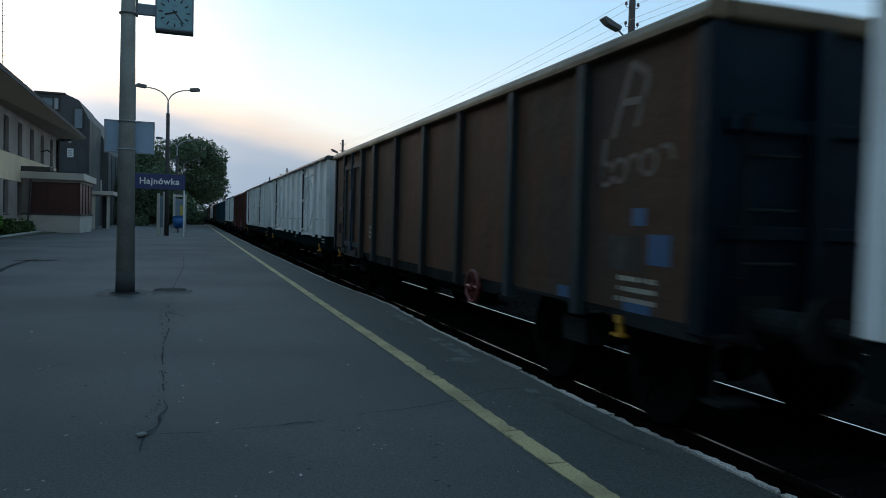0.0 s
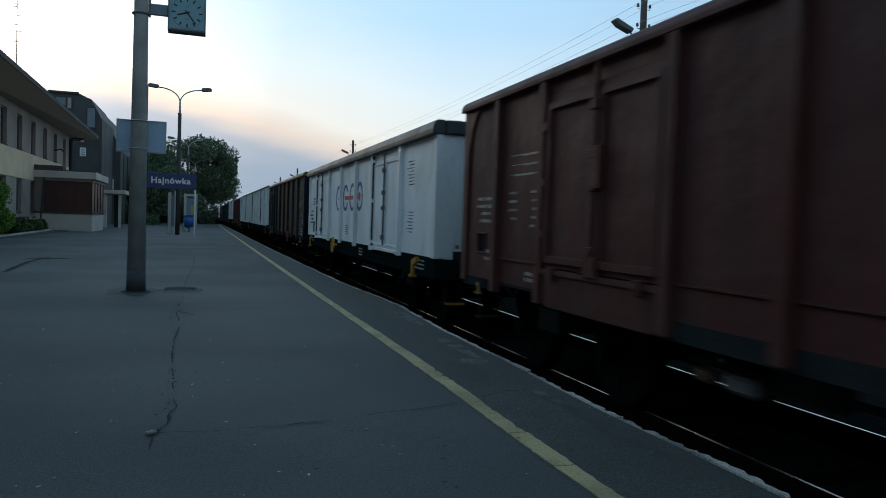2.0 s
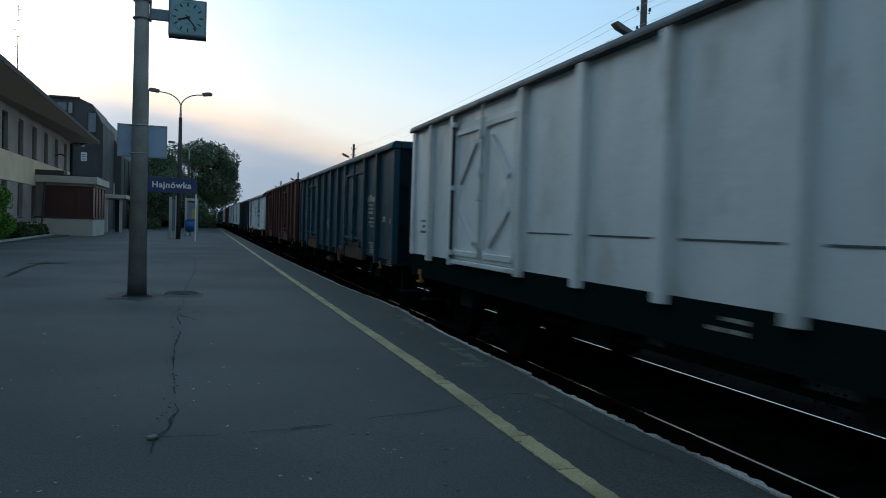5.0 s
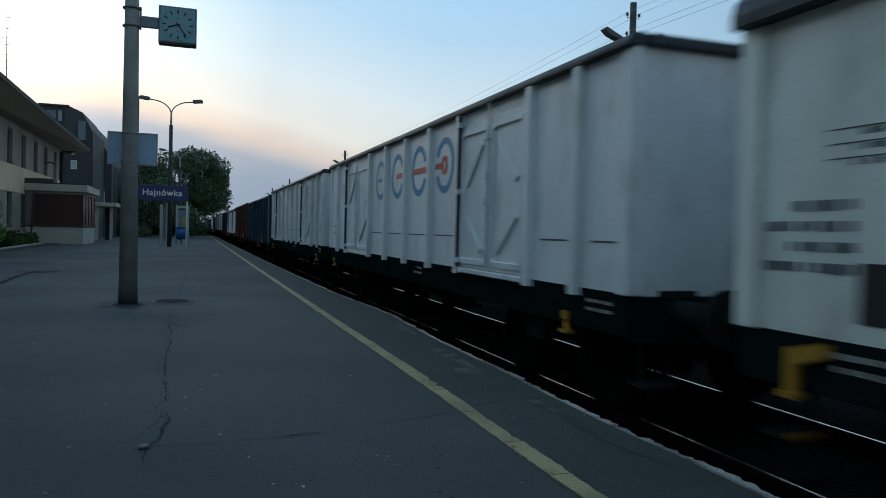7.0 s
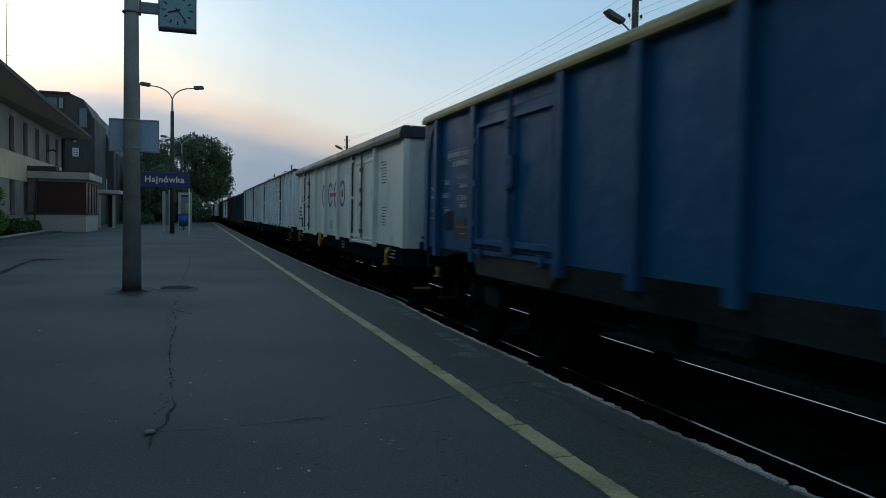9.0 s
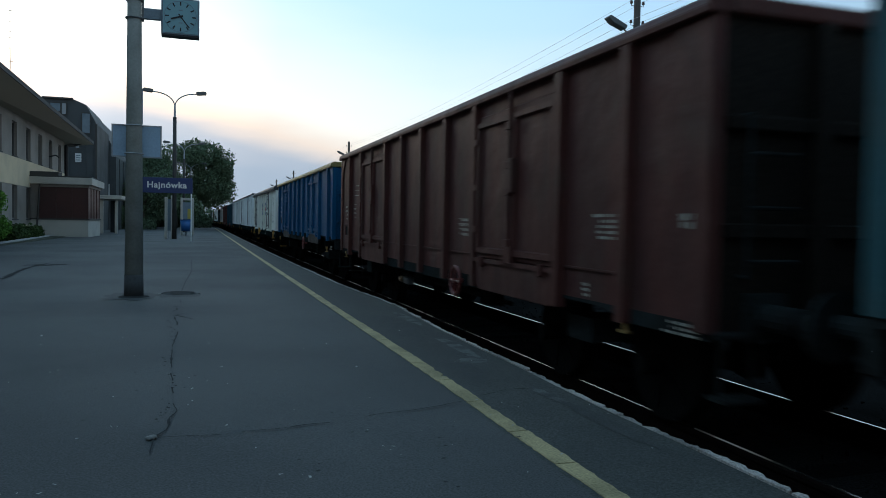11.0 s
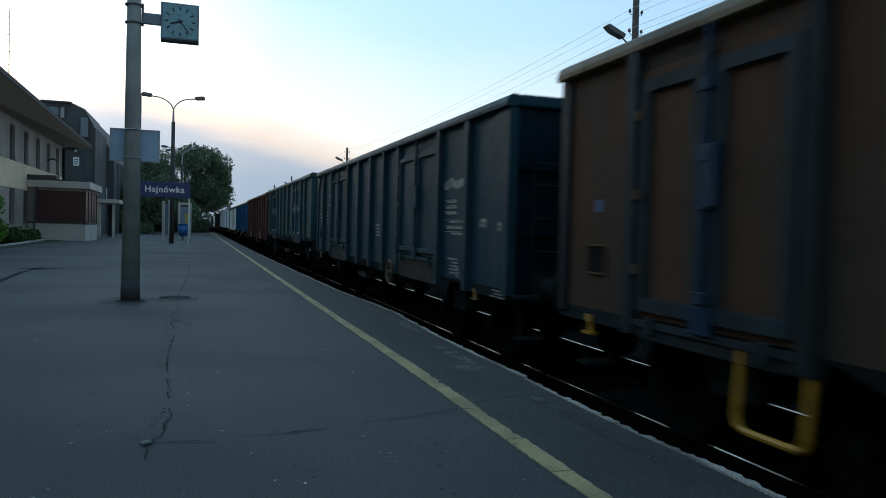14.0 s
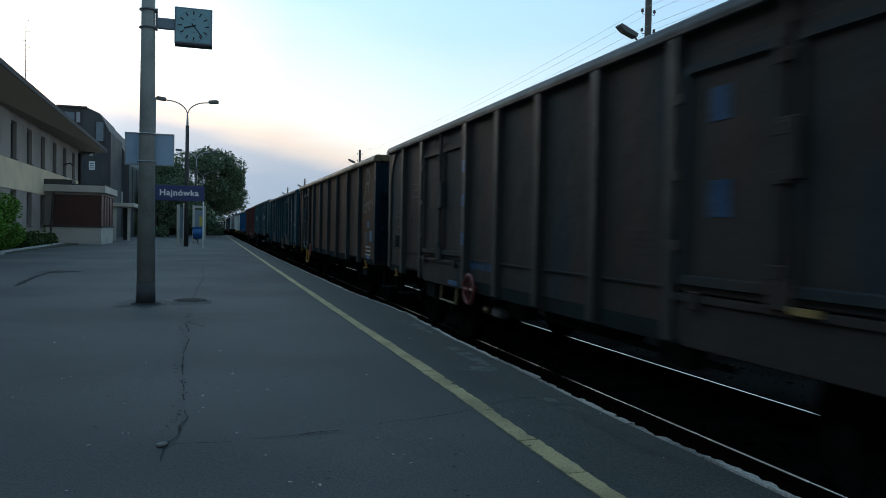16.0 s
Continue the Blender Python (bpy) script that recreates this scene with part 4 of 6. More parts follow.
    for s in (-1, 1):
        xs = sorted((s * 1.22, s * o))
        rail = [(s * 1.22, top - ch), (s * o, top - ch), (s * (o + 0.004), top - ch * 0.62), (s * (o - 0.022), top - ch * 0.22), (s * (o - 0.065), top), (s * 1.22, top)]
        part("top_rail", prism(bmesh.new(), rail, -HALF - 0.05, HALF + 0.05, "y"), cope, w, bevel=0.008)
    for e in (-1, 1):
        ys = sorted((e * (HALF - 0.10), e * (HALF + 0.07)))
        part("end_rail", boxm(-1.22, 1.22, *ys, top - ch, top - 0.004), cope, w, bevel=0.018)
    # ends
    for e in (-1, 1):
        y = e * (HALF - 0.03)
        bm = boxm(-1.25, 1.25, *sorted((y, y + e * 0.03)), base - 0.04, top - ch)
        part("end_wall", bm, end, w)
        if kind in "EM":
            for x in (-0.45, 0.45):
                part("end_post", boxm(x - 0.07, x + 0.07, *sorted((y + e * 0.03, y + e * 0.12)), base - 0.04, top - ch), end, w, bevel=0.012)
            for z in (1.55, 2.25):
                part("end_bar", boxm(-1.2, 1.2, *sorted((y + e * 0.03, y + e * 0.085)), z - 0.05, z + 0.05), end, w, bevel=0.012)
        part("buffer_beam", boxm(-1.26, 1.26, *sorted((y + e * 0.001, y + e * 0.10)), 0.84 if kind in "EM" else 0.76, base - (0.04 if kind in "EM" else 0.005)), under, w, bevel=0.01)
        if kind == "E":
            for s in (-1, 1):
                gus = [(e * (HALF - 0.10), top - ch - 0.01), (e * (HALF - 0.42), top - ch - 0.01), (e * (HALF - 0.22), top - ch - 0.22), (e * (HALF - 0.12), top - ch - 0.55)]
                part("gusset", prism(bmesh.new(), gus, *sorted((s * (W2 + 0.013), s * (W2 + 0.040))), "x"), post, w, "corner gusset plate")
        if kind == "B":
            ye = sorted((y + e * 0.031, y + e * 0.048))
            for x in (-0.62, 0.02):
                part("end_bracket", boxm(x - 0.09, x + 0.09, *ye, 2.02, 2.05), "lamp_grey", w, "small dark bracket", bevel=0.004)
                part("end_bracket", boxm(x - 0.09, x - 0.05, *ye, 1.94, 2.02), "lamp_grey", w)
            part("end_plate", boxm(-0.86, -0.74, *ye, 1.37, 1.42), "w_maroon", w, "rusty lamp iron", bevel=0.006)
            part("end_plate", boxm(-1.00, -0.95, *ye, 1.20, 1.25), "lamp_grey", w, bevel=0.006)
            part("weld_seam", boxm(-1.02, -1.0, *sorted((y + e * 0.029, y + e * 0.036)), base + 0.1, top - ch - 0.35), end, w)
        for x in (-0.875, 0.875):
            shared(("buffer",), buffer_mesh, "buffer", "w_under", w, pose(x, y + e * 0.06, 1.0 if base > 1 else 0.98, 0, 0, 0 if e > 0 else 180), smooth=False)
        shared(("coupler",), coupler_mesh, "coupler", "w_under", w, pose(0, y + e * 0.08, 0.99, 0, 0, 0 if e > 0 else 180))
        # grab irons and ladder rungs at the corner
        bm = bmesh.new()
        yy = e * (HALF + 0.07)
        path_tube(bm, [(-1.05, e * (HALF - 0.01), 1.25), (-1.05, yy, 1.25), (-1.05, yy, 2.3), (-1.05, e * (HALF - 0.01), 2.3)], 0.018, 6)
        for z in (1.35, 1.7, 2.05):
            path_tube(bm, [(-1.05, yy, z), (-0.65, yy, z)], 0.015, 6)
        if kind in "EM":
            part("grab_iron", bm, "w_teallight" if plan == "K" else under, w)
        else:
            bm.free()
        for s in (-1, 1):
            shared(("step", kind == "B"), hook_step if kind == "B" else step_bracket, "step", "w_tealpost" if plan == "K" else step_mat, w, pose(s * 1.29, e * (HALF - (0.95 if e < 0 else 0.52)), 0.82 if kind != "B" else 0.93) @ Matrix.Scale({"B": 1.08, "E": 0.54, "M": 0.66, "G": 0.78}.get(kind, 1.0), 4), "yellow shunter's step" if "yellow" in step_mat else "")
            bm = path_tube(bmesh.new(), [(s * 1.1, e * (HALF - 0.1), 0.85), (s * 1.1, e * (HALF - 0.1), 0.42), (s * 0.85, e * (HALF - 0.1), 0.42), (s * 0.85, e * (HALF - 0.1), 0.85)], 0.018, 6)
            box(bm, *sorted((s * 0.82, s * 1.13)), e * (HALF - 0.1) - 0.10, e * (HALF - 0.1) + 0.10, 0.40, 0.425)
            part("footstep", bm, "w_under", w)
            if kind == "B":
                part("tread_edge", boxm(*sorted((s * 0.84, s * 1.12)), e * (HALF - 0.1) - 0.115, e * (HALF - 0.1) - 0.101, 0.40, 0.43), step_mat, w)
    # running gear
    for e in (1, -1):
        bg = shared(("bogie",), bolster_mesh, "bogie", "w_under", w, pose(0, e * 4.4, 0))
        for s in (-1, 1):
            shared(("side_frame",), side_frame_mesh, "side_frame", "w_under", bg, pose(s, 0, 0))
            for d in (0.9, -0.9):
                shared(("axle_box",), axle_box_mesh, "axle_box", "w_under", bg, pose(s * 1.06, d, 0.46))
            for d in (-0.16, 0, 0.16):
                shared(("spring",), lambda: tube(bmesh.new(), (0, 0, 0.42), (0, 0, 0.66), 0.062, n=10), "spring", "w_under", bg, pose(s * 1.09, d, 0))
        for d in (0.9, -0.9):
            shared(("wheelset",), wheelset_mesh, "wheelset", "wheel_steel", bg, pose(0, d, WHEEL_R))
    if wheel_at:
        for s in (-1, 1):
            hw = shared(("handwheel",), lambda: ring(bmesh.new(), 0.175, 0.021, "x"), "handwheel", wheel_mat, w, pose(s * 1.40, F(wheel_at), {"B": 0.93}.get(kind, 0.85), 0, 0, 0 if s < 0 else 180), "spoked brake handwheel")
            shared(("hub",), lambda: tube(bmesh.new(), (-0.03, 0, 0), (0.12, 0, 0), 0.034, n=8), "hub", wheel_mat, hw, pose(0, 0, 0))
            for k in range(4):
                shared(("spoke",), spoke_mesh, "spoke", wheel_mat, hw, pose(0, 0, 0, 90 * k))
    # stencilled data
    sx = -W2 - 0.0125
    mk_z = top - ch
    if kind == "B":
        for x in (sx, -sx):
            mark_block(w, x, F(1.22), 2.14, 0.62, 3, "w_markdark", 3, 0.045, 0.075, "rows of dark stencilling", True)
            mark_block(w, x, F(0.78), 1.78, 0.62, 4, "w_markdark", 4, 0.06, 0.11)
            mark_block(w, x, F(1.50), 1.86, 0.27, 5, "w_markdark", 14, 0.06, 0.12, "", True)
            part("plate", boxm(*sorted((x, x - 0.006 * (1 if x < 0 else -1))), F(1.12), F(0.82), 1.16, 1.46), "black", w, "black notice plate")
            mark_block(w, x, F(6.28), 1.42, 0.40, 5, "w_markdark", 5, 0.022, 0.045, "", True)
            mark_block(w, x, F(11.62), 2.52, 0.42, 8, "w_markdark", 6, 0.020, 0.052)
            mark_block(w, x, F(11.62), 1.72, 0.42, 7, "w_markdark", 7, 0.020, 0.052)
            mark_block(w, x, F(12.85), 1.60, 0.18, 2, "w_markdark", 8, 0.05, 0.06)
        mark_block(w, -1.302, F(1.15), 1.0, 0.55, 2, "w_mark", 15, 0.035, 0.07)
        mark_block(w, -1.302, F(7.9), 0.98, 0.45, 3, "w_mark", 9, 0.03, 0.06)
        mark_block(w, -1.302, F(12.3), 1.0, 0.7, 3, "w_mark", 10, 0.03, 0.06)
    elif kind == "G":
        for x in (sx, -sx):
            mark_block(w, x, F(0.9), 1.65, 0.6, 3, "w_markdark", 11, 0.04, 0.08)
            for a, b in ((4.3, 5.4), (5.55, 6.6), (6.8, 7.85), (8.05, 9.05), (11.3, 12.05), (12.25, 12.85)):
                part("seam", boxm(*sorted((x, x - 0.004 * (1 if x < 0 else -1))), F(b), F(a), 1.515, 1.53), "w_markdark", w)
        mark_block(w, -1.302, F(12.6), 1.05, 0.55, 2, "w_mark", 12, 0.03, 0.07)
        mark_block(w, -1.302, F(7.5), 1.05, 0.4, 2, "w_mark", 13, 0.03, 0.07)
    elif kind == "E":
        for x in (sx, -sx):
            if plan == "U":
                for d, z, ww, n, h, pt in ((1.66, 2.42, 0.76, 2, 0.10, 0.115), (1.65, 2.10, 0.34, 2, 0.06, 0.11), (0.98, 2.05, 0.30, 2, 0.07, 0.17), (1.64, 1.84, 0.34, 2, 0.07, 0.09), (0.98, 1.70, 0.28, 1, 0.10, 0.1), (0.44, 1.98, 0.27, 2, 0.05, 0.12), (0.46, 1.66, 0.26, 2, 0.03, 0.10)):
                    mark_block(w, x, F(d), z, ww, n, "w_marklight", 40 + int(d * 10), h, pt, "boxed white stencilled rows", True)
                part("plate", boxm(*sorted((x, x - 0.006 * (1 if x < 0 else -1))), F(1.63), F(1.24), 1.30, 1.56), "black", w, "black notice plate")
                part("recess", boxm(*sorted((x, x - 0.006 * (1 if x < 0 else -1))), F(1.16), F(0.86), 1.40, 1.64), "w_endblue", w, "dark blue label holder")
                mark_block(w, x - (0.0065 if x < 0 else -0.0065), F(1.62), 1.45, 0.34, 2, "w_marklight", 48, 0.012, 0.08)
                mark_block(w, x, F(8.35), 1.62, 0.34, 4, mark, 25, 0.035, 0.06, "", True)
            elif plan == "K":
                mark_block(w, x, F(1.68), 2.52, 0.46, 3, mark, 21, 0.02, 0.09, "worn white stencilled rows", True)
                mark_block(w, x, F(8.35), 1.62, 0.34, 4, "w_ghost", 25, 0.035, 0.06)
                part("plate", boxm(*sorted((x, x - 0.006 * (1 if x < 0 else -1))), F(1.48), F(1.12), 1.32, 1.58), "w_under", w, "dark notice plate")
            else:
                mark_block(w, x, F(2.08), 2.30, 0.68, 3, mark, 21, 0.022, 0.10, "worn white stencilled rows", True)
                mark_block(w, x, F(0.95), 1.88, 0.55, 4, mark, 22, 0.040, 0.085)
                mark_block(w, x, F(2.08), 1.92, 0.20, 5, mark, 23, 0.03, 0.085)
                mark_block(w, x, F(1.55), 1.92, 0.20, 4, mark, 37, 0.03, 0.09)
                mark_block(w, x, F(1.0), 1.28, 0.4, 2, mark, 24, 0.04, 0.085)
                mark_block(w, x, F(2.0), 1.10, 0.28, 2, mark, 28, 0.04, 0.06)
                mark_block(w, x, F({"w_navy": 5.95, "w_darkblue": 7.05}.get(body, 8.35)), 1.62, 0.34, 4, mark, 25, 0.035, 0.06, "", True)
                mark_block(w, x, F(11.72 if plan != "N" else 11.25), 1.66 if "blue" not in body and "navy" not in body else 1.20, 0.42, 5, mark, 26, 0.026, 0.045)
                mark_block(w, x, F(12.72), 1.66, 0.24, 2, mark, 27, 0.05, 0.055)
                mark_block(w, x, F(11.3), 1.08, 0.12, 3, mark, 29, 0.026, 0.045)
        mark_block(w, -1.302, F(12.75), 0.92, 0.40, 3, mark, 30, 0.02, 0.035)
        if name == "weathered_wagon":
            bm = path_tube(bmesh.new(), [(-1.28, F(2.95), 0.95), (-1.30, F(2.95), 0.40), (-1.30, F(2.55), 0.40), (-1.28, F(2.55), 0.95)], 0.020, 6)
            path_tube(bm, [(-1.295, F(2.95), 0.66), (-1.295, F(2.55), 0.66)], 0.018, 6)
            part("ladder", bm, "w_rustpost", w, "worn step ladder under the door")
            part("paint_patch", boxm(sx - 0.004, sx, F(4.89), F(4.52), 1.54, 1.80), "w_oldblue", w, "square of old blue paint", bevel=0.002)
            part("paint_patch", boxm(sx - 0.004, sx, F(4.92), F(4.60), 2.12, 2.20), "w_brownpost", w, "rubbed reddish mark")
            part("paint_patch", boxm(sx - 0.004, sx, F(11.4), F(11.1), 1.60, 1.86), "w_oldblue", w, "square of old blue paint")
        if plan != "U":
            ps = sorted(set(lay["posts"]) | {v for d in lay["doors"] for v in d})
            for a, b in zip(ps[:-1], ps[1:]):
                if (a, b) not in lay["doors"] and plan != "N":
                    part("floor_ledge", boxm(sx - 0.022, sx, F(b) + 0.08, F(a) - 0.08, 1.19, 1.207), "w_rustpost" if plan == "K" else body, w)
            bm = tube(bmesh.new(), (-1.02, F(4.42), 0.56), (-1.02, F(4.26), 0.56), 0.055, n=10)
            part("brake_valve", bm, "w_tan", w, "grimy brake valve")
            part("valve_housing", boxm(-1.08, -0.94, F(4.86), F(4.56), 0.50, 0.63), "lamp_grey", w, bevel=0.03)
        if kind == "E" and wheel_at and wheel_at < 5:
            bm = path_tube(bmesh.new(), [(-1.29, F(3.9), 0.90), (-1.32, F(3.9), 0.60), (-1.32, F(3.24), 0.60), (-1.29, F(3.24), 0.90)], 0.022, 6)
            part("stirrup", bm, "w_tan", w, "worn stirrup step")
            for z in (2.30, 1.87, 1.38):
                part("paint_patch", boxm(-1.372, -1.364, F(4.31), F(4.21), z, z + 0.16), "w_bluepatch", w, "blue touch-up paint")
            part("paint_patch", boxm(-1.352, -1.3455, F(4.03), F(3.66), 0.84, 0.90), "w_bluepatch", w, "blue touch-up paint")
            part("paint_patch", boxm(sx - 0.004, sx, F(5.2), F(4.36), 1.09, 1.19), "w_oldblue", w, "rubbed blue paint")
            for z0, z1 in ((2.30, 2.52), (1.68, 1.92)):
                part("paint_patch", boxm(sx - 0.024, sx - 0.0195, F(9.24), F(9.02), z0, z1), "w_oldblue", w, "rubbed blue paint")
            part("paint_patch", boxm(sx - 0.10, sx - 0.066, F(10.02), F(9.84), 1.14, 1.18), "w_yellowdull", w, "yellow latch end")
        if "navy" in body or "darkblue" in body:
            back = 11.45 if plan == "N" else 11.74
            mark_block(w, sx, F(back - 0.30), 1.95, 0.48, 3, mark, 35, 0.045, 0.075, "", True)
            mark_block(w, sx, F(back), 1.69, 0.80, 3, mark, 36, 0.045, 0.075, "", True)
            mark_block(w, sx, F(back + 0.72), 1.70, 0.24, 2, mark, 38, 0.05, 0.055)
            bm = bmesh.new()
            prism(bm, [(0, 0.03), (0.06, 0.12), (0.22, 0.095), (0.40, 0.10), (0.44, 0.14), (0.56, 0.135), (0.60, 0.115), (0.72, 0.12), (0.80, 0.06), (0.82, -0.01), (0.60, 0.0), (0.50, 0.02), (0.30, -0.01), (0.14, 0.005)], -0.003, 0, "x")
            part("emblem_smear", bm, "w_oldwhite", w, "worn pale emblem, half rubbed off", at=pose(sx, F(back), 1.99 if "navy" in body else 2.09))
            part("seam", boxm(sx - 0.003, sx, F(12.75), F(11.95), 1.985, 1.997), "black", w)
    elif kind == "M":
        for x in (sx, -sx):
            mark_block(w, x, F(4.0), 2.25, 0.75, 4, "w_ghost", 31, 0.05, 0.10)
            mark_block(w, x, F(3.6), 1.45, 0.28, 3, mark, 32, 0.05, 0.09, "", True)
            mark_block(w, x, F(12.30), 1.20, 0.6, 3, mark, 33, 0.04, 0.08)
            # flaked company lettering: only its worn strokes remain
            bm = bmesh.new()
            for i, (a0, a1) in enumerate(((-170, 170), (20, 330), (-20, 200), (20, 330), (60, 190))):
                n0 = len(bm.verts)
                arc_band(bm, 0.070, 0.105, a0, a1, 0.004, 14)
                bm.verts.ensure_lookup_table()
                for v in bm.verts[n0:]:
                    v.co.y += (2 - i) * 0.19
                    v.co.z += 0.02 * (i - 2)
            for p0, p1 in (((0.30, 0.24), (0.06, 0.78)), ((0.06, 0.78), (-0.16, 0.66)), ((-0.16, 0.66), (-0.02, 0.30)), ((0.16, 0.50), (-0.12, 0.48)), ((0.46, -0.1), (0.40, 0.24))):
                d = (Vector(p1) - Vector(p0)).normalized() * 0.028
                prism(bm, [(p0[0] - d.y, p0[1] + d.x), (p1[0] - d.y, p1[1] + d.x), (p1[0] + d.y, p1[1] - d.x), (p0[0] + d.y, p0[1] - d.x)], -0.004, 0, "x")
            part("faded_lettering", bm, "w_ghost", w, "faded pale lettering worn off the rust", at=pose(x, F(11.98), 2.02) if x < 0 else pose(x, F(11.98), 2.02, 0, 0, 180))
            for a, z, ww, hh in ((12.46, 1.30, 0.26, 0.22), (12.16, 1.58, 0.17, 0.13), (12.25, 0.935, 0.34, 0.07), (11.05, 0.94, 0.2, 0.10)):
                part("paint_patch", boxm(*sorted((x, x - 0.004 * (1 if x < 0 else -1))), F(a), F(a) + ww, z, z + hh), "w_bluepatch", w, "square blue touch-up paint")
            part("worn_panel", boxm(*sorted((x, x - 0.003 * (1 if x < 0 else -1))), F(12.10), F(11.66), 1.24, 1.50), "w_brownpost", w, "rubbed grey-green panel")
            part("paint_patch", boxm(*sorted((x, x - 0.004 * (1 if x < 0 else -1))), F(0.66), F(0.56), 1.74, 1.84), "w_bluepatch", w, "small blue sticker")
        if wheel_at < 5:
            bm = path_tube(bmesh.new(), [(-1.33, F(2.88), 0.92), (-1.36, F(2.88), 0.51), (-1.36, F(2.86), 0.455), (-1.36, F(2.80), 0.43), (-1.36, F(2.43), 0.43), (-1.36, F(2.37), 0.455), (-1.36, F(2.35), 0.51), (-1.33, F(2.35), 0.92)], 0.024, 8)
            part("stirrup", bm, "w_yellow", w, "yellow stirrup step")
    if kind in "EM":
        bm = frame_mesh(0, 0.30, 0, 0.26, 0.03, 0.02, 0.02)
        part("label_pocket", bm, body, w, at=pose(-W2 + 0.018, F(0.75), 1.22))
        part("pocket_back", boxm(-W2 - 0.016, -W2 - 0.0125, F(0.75) + 0.03, F(0.75) + 0.27, 1.25, 1.45), "w_under", w, "dark inside of the label pocket")
    if logo:
        rings, red, stand, first = logo
        for i, (d, z, r, a0, a1) in enumerate(rings):
            part("emblem_ring", arc_band(bmesh.new(), r * 0.76, r, a0, a1, 0.005), stand, w, "painted ring of the emblem", at=pose(sx, F(d), z))
        for d0, d1, z0, z1 in red:
            part("emblem_bar", boxm(sx - 0.009, sx - 0.0045, F(d1), F(d0), z0, z1), "w_logored", w, "red bar of the emblem")
        if first:
            part("emblem_bar", boxm(sx - 0.009, sx - 0.0045, F(first[1]), F(first[0]), first[2], first[3]), stand, w, "blue bar of the emblem")
        part("emblem_dot", arc_band(bmesh.new(), 0.06, 0.125, 0, 360, 0.009) if rings[-1][0] > 8 else tube(bmesh.new(), (0, 0, 0), (-0.009, 0, 0), 0.092, n=20), "w_logored", w, "red dot of the emblem", at=pose(sx, F(rings[-1][0]), rings[-1][1]))
    return w


LOGO_B = ([(4.96, 2.05, 0.305, 240, 480), (5.88, 2.05, 0.305, 206, 514), (6.67, 2.05, 0.305, 244, 476), (7.46, 2.05, 0.305, 33, 327)],
          [(5.81, 6.79, 2.00, 2.085), (7.23, 7.43, 2.015, 2.035), (7.23, 7.43, 2.07, 2.09)], "w_logoblue", (4.99, 5.11, 2.015, 2.085))
LOGO_H = ([(d + 0.11, z, r, a0, a1) for d, z, r, a0, a1 in LOGO_B[0]], [(a + 0.11, b + 0.11, c, d) for a, b, c, d in LOGO_B[1]], "w_logoblue", (5.04, 5.22, 2.015, 2.085))
LOGO_G = ([(4.90, 2.45, 0.345, 215, 500), (6.05, 2.45, 0.36, 205, 515), (7.25, 2.45, 0.37, 202, 518), (8.42, 2.45, 0.37, 24, 336)],
          [(6.0, 6.42, 2.41, 2.49), (6.95, 7.62, 2.41, 2.49), (8.05, 8.36, 2.41, 2.49)], "w_logopale", (4.72, 5.0, 2.42, 2.48))


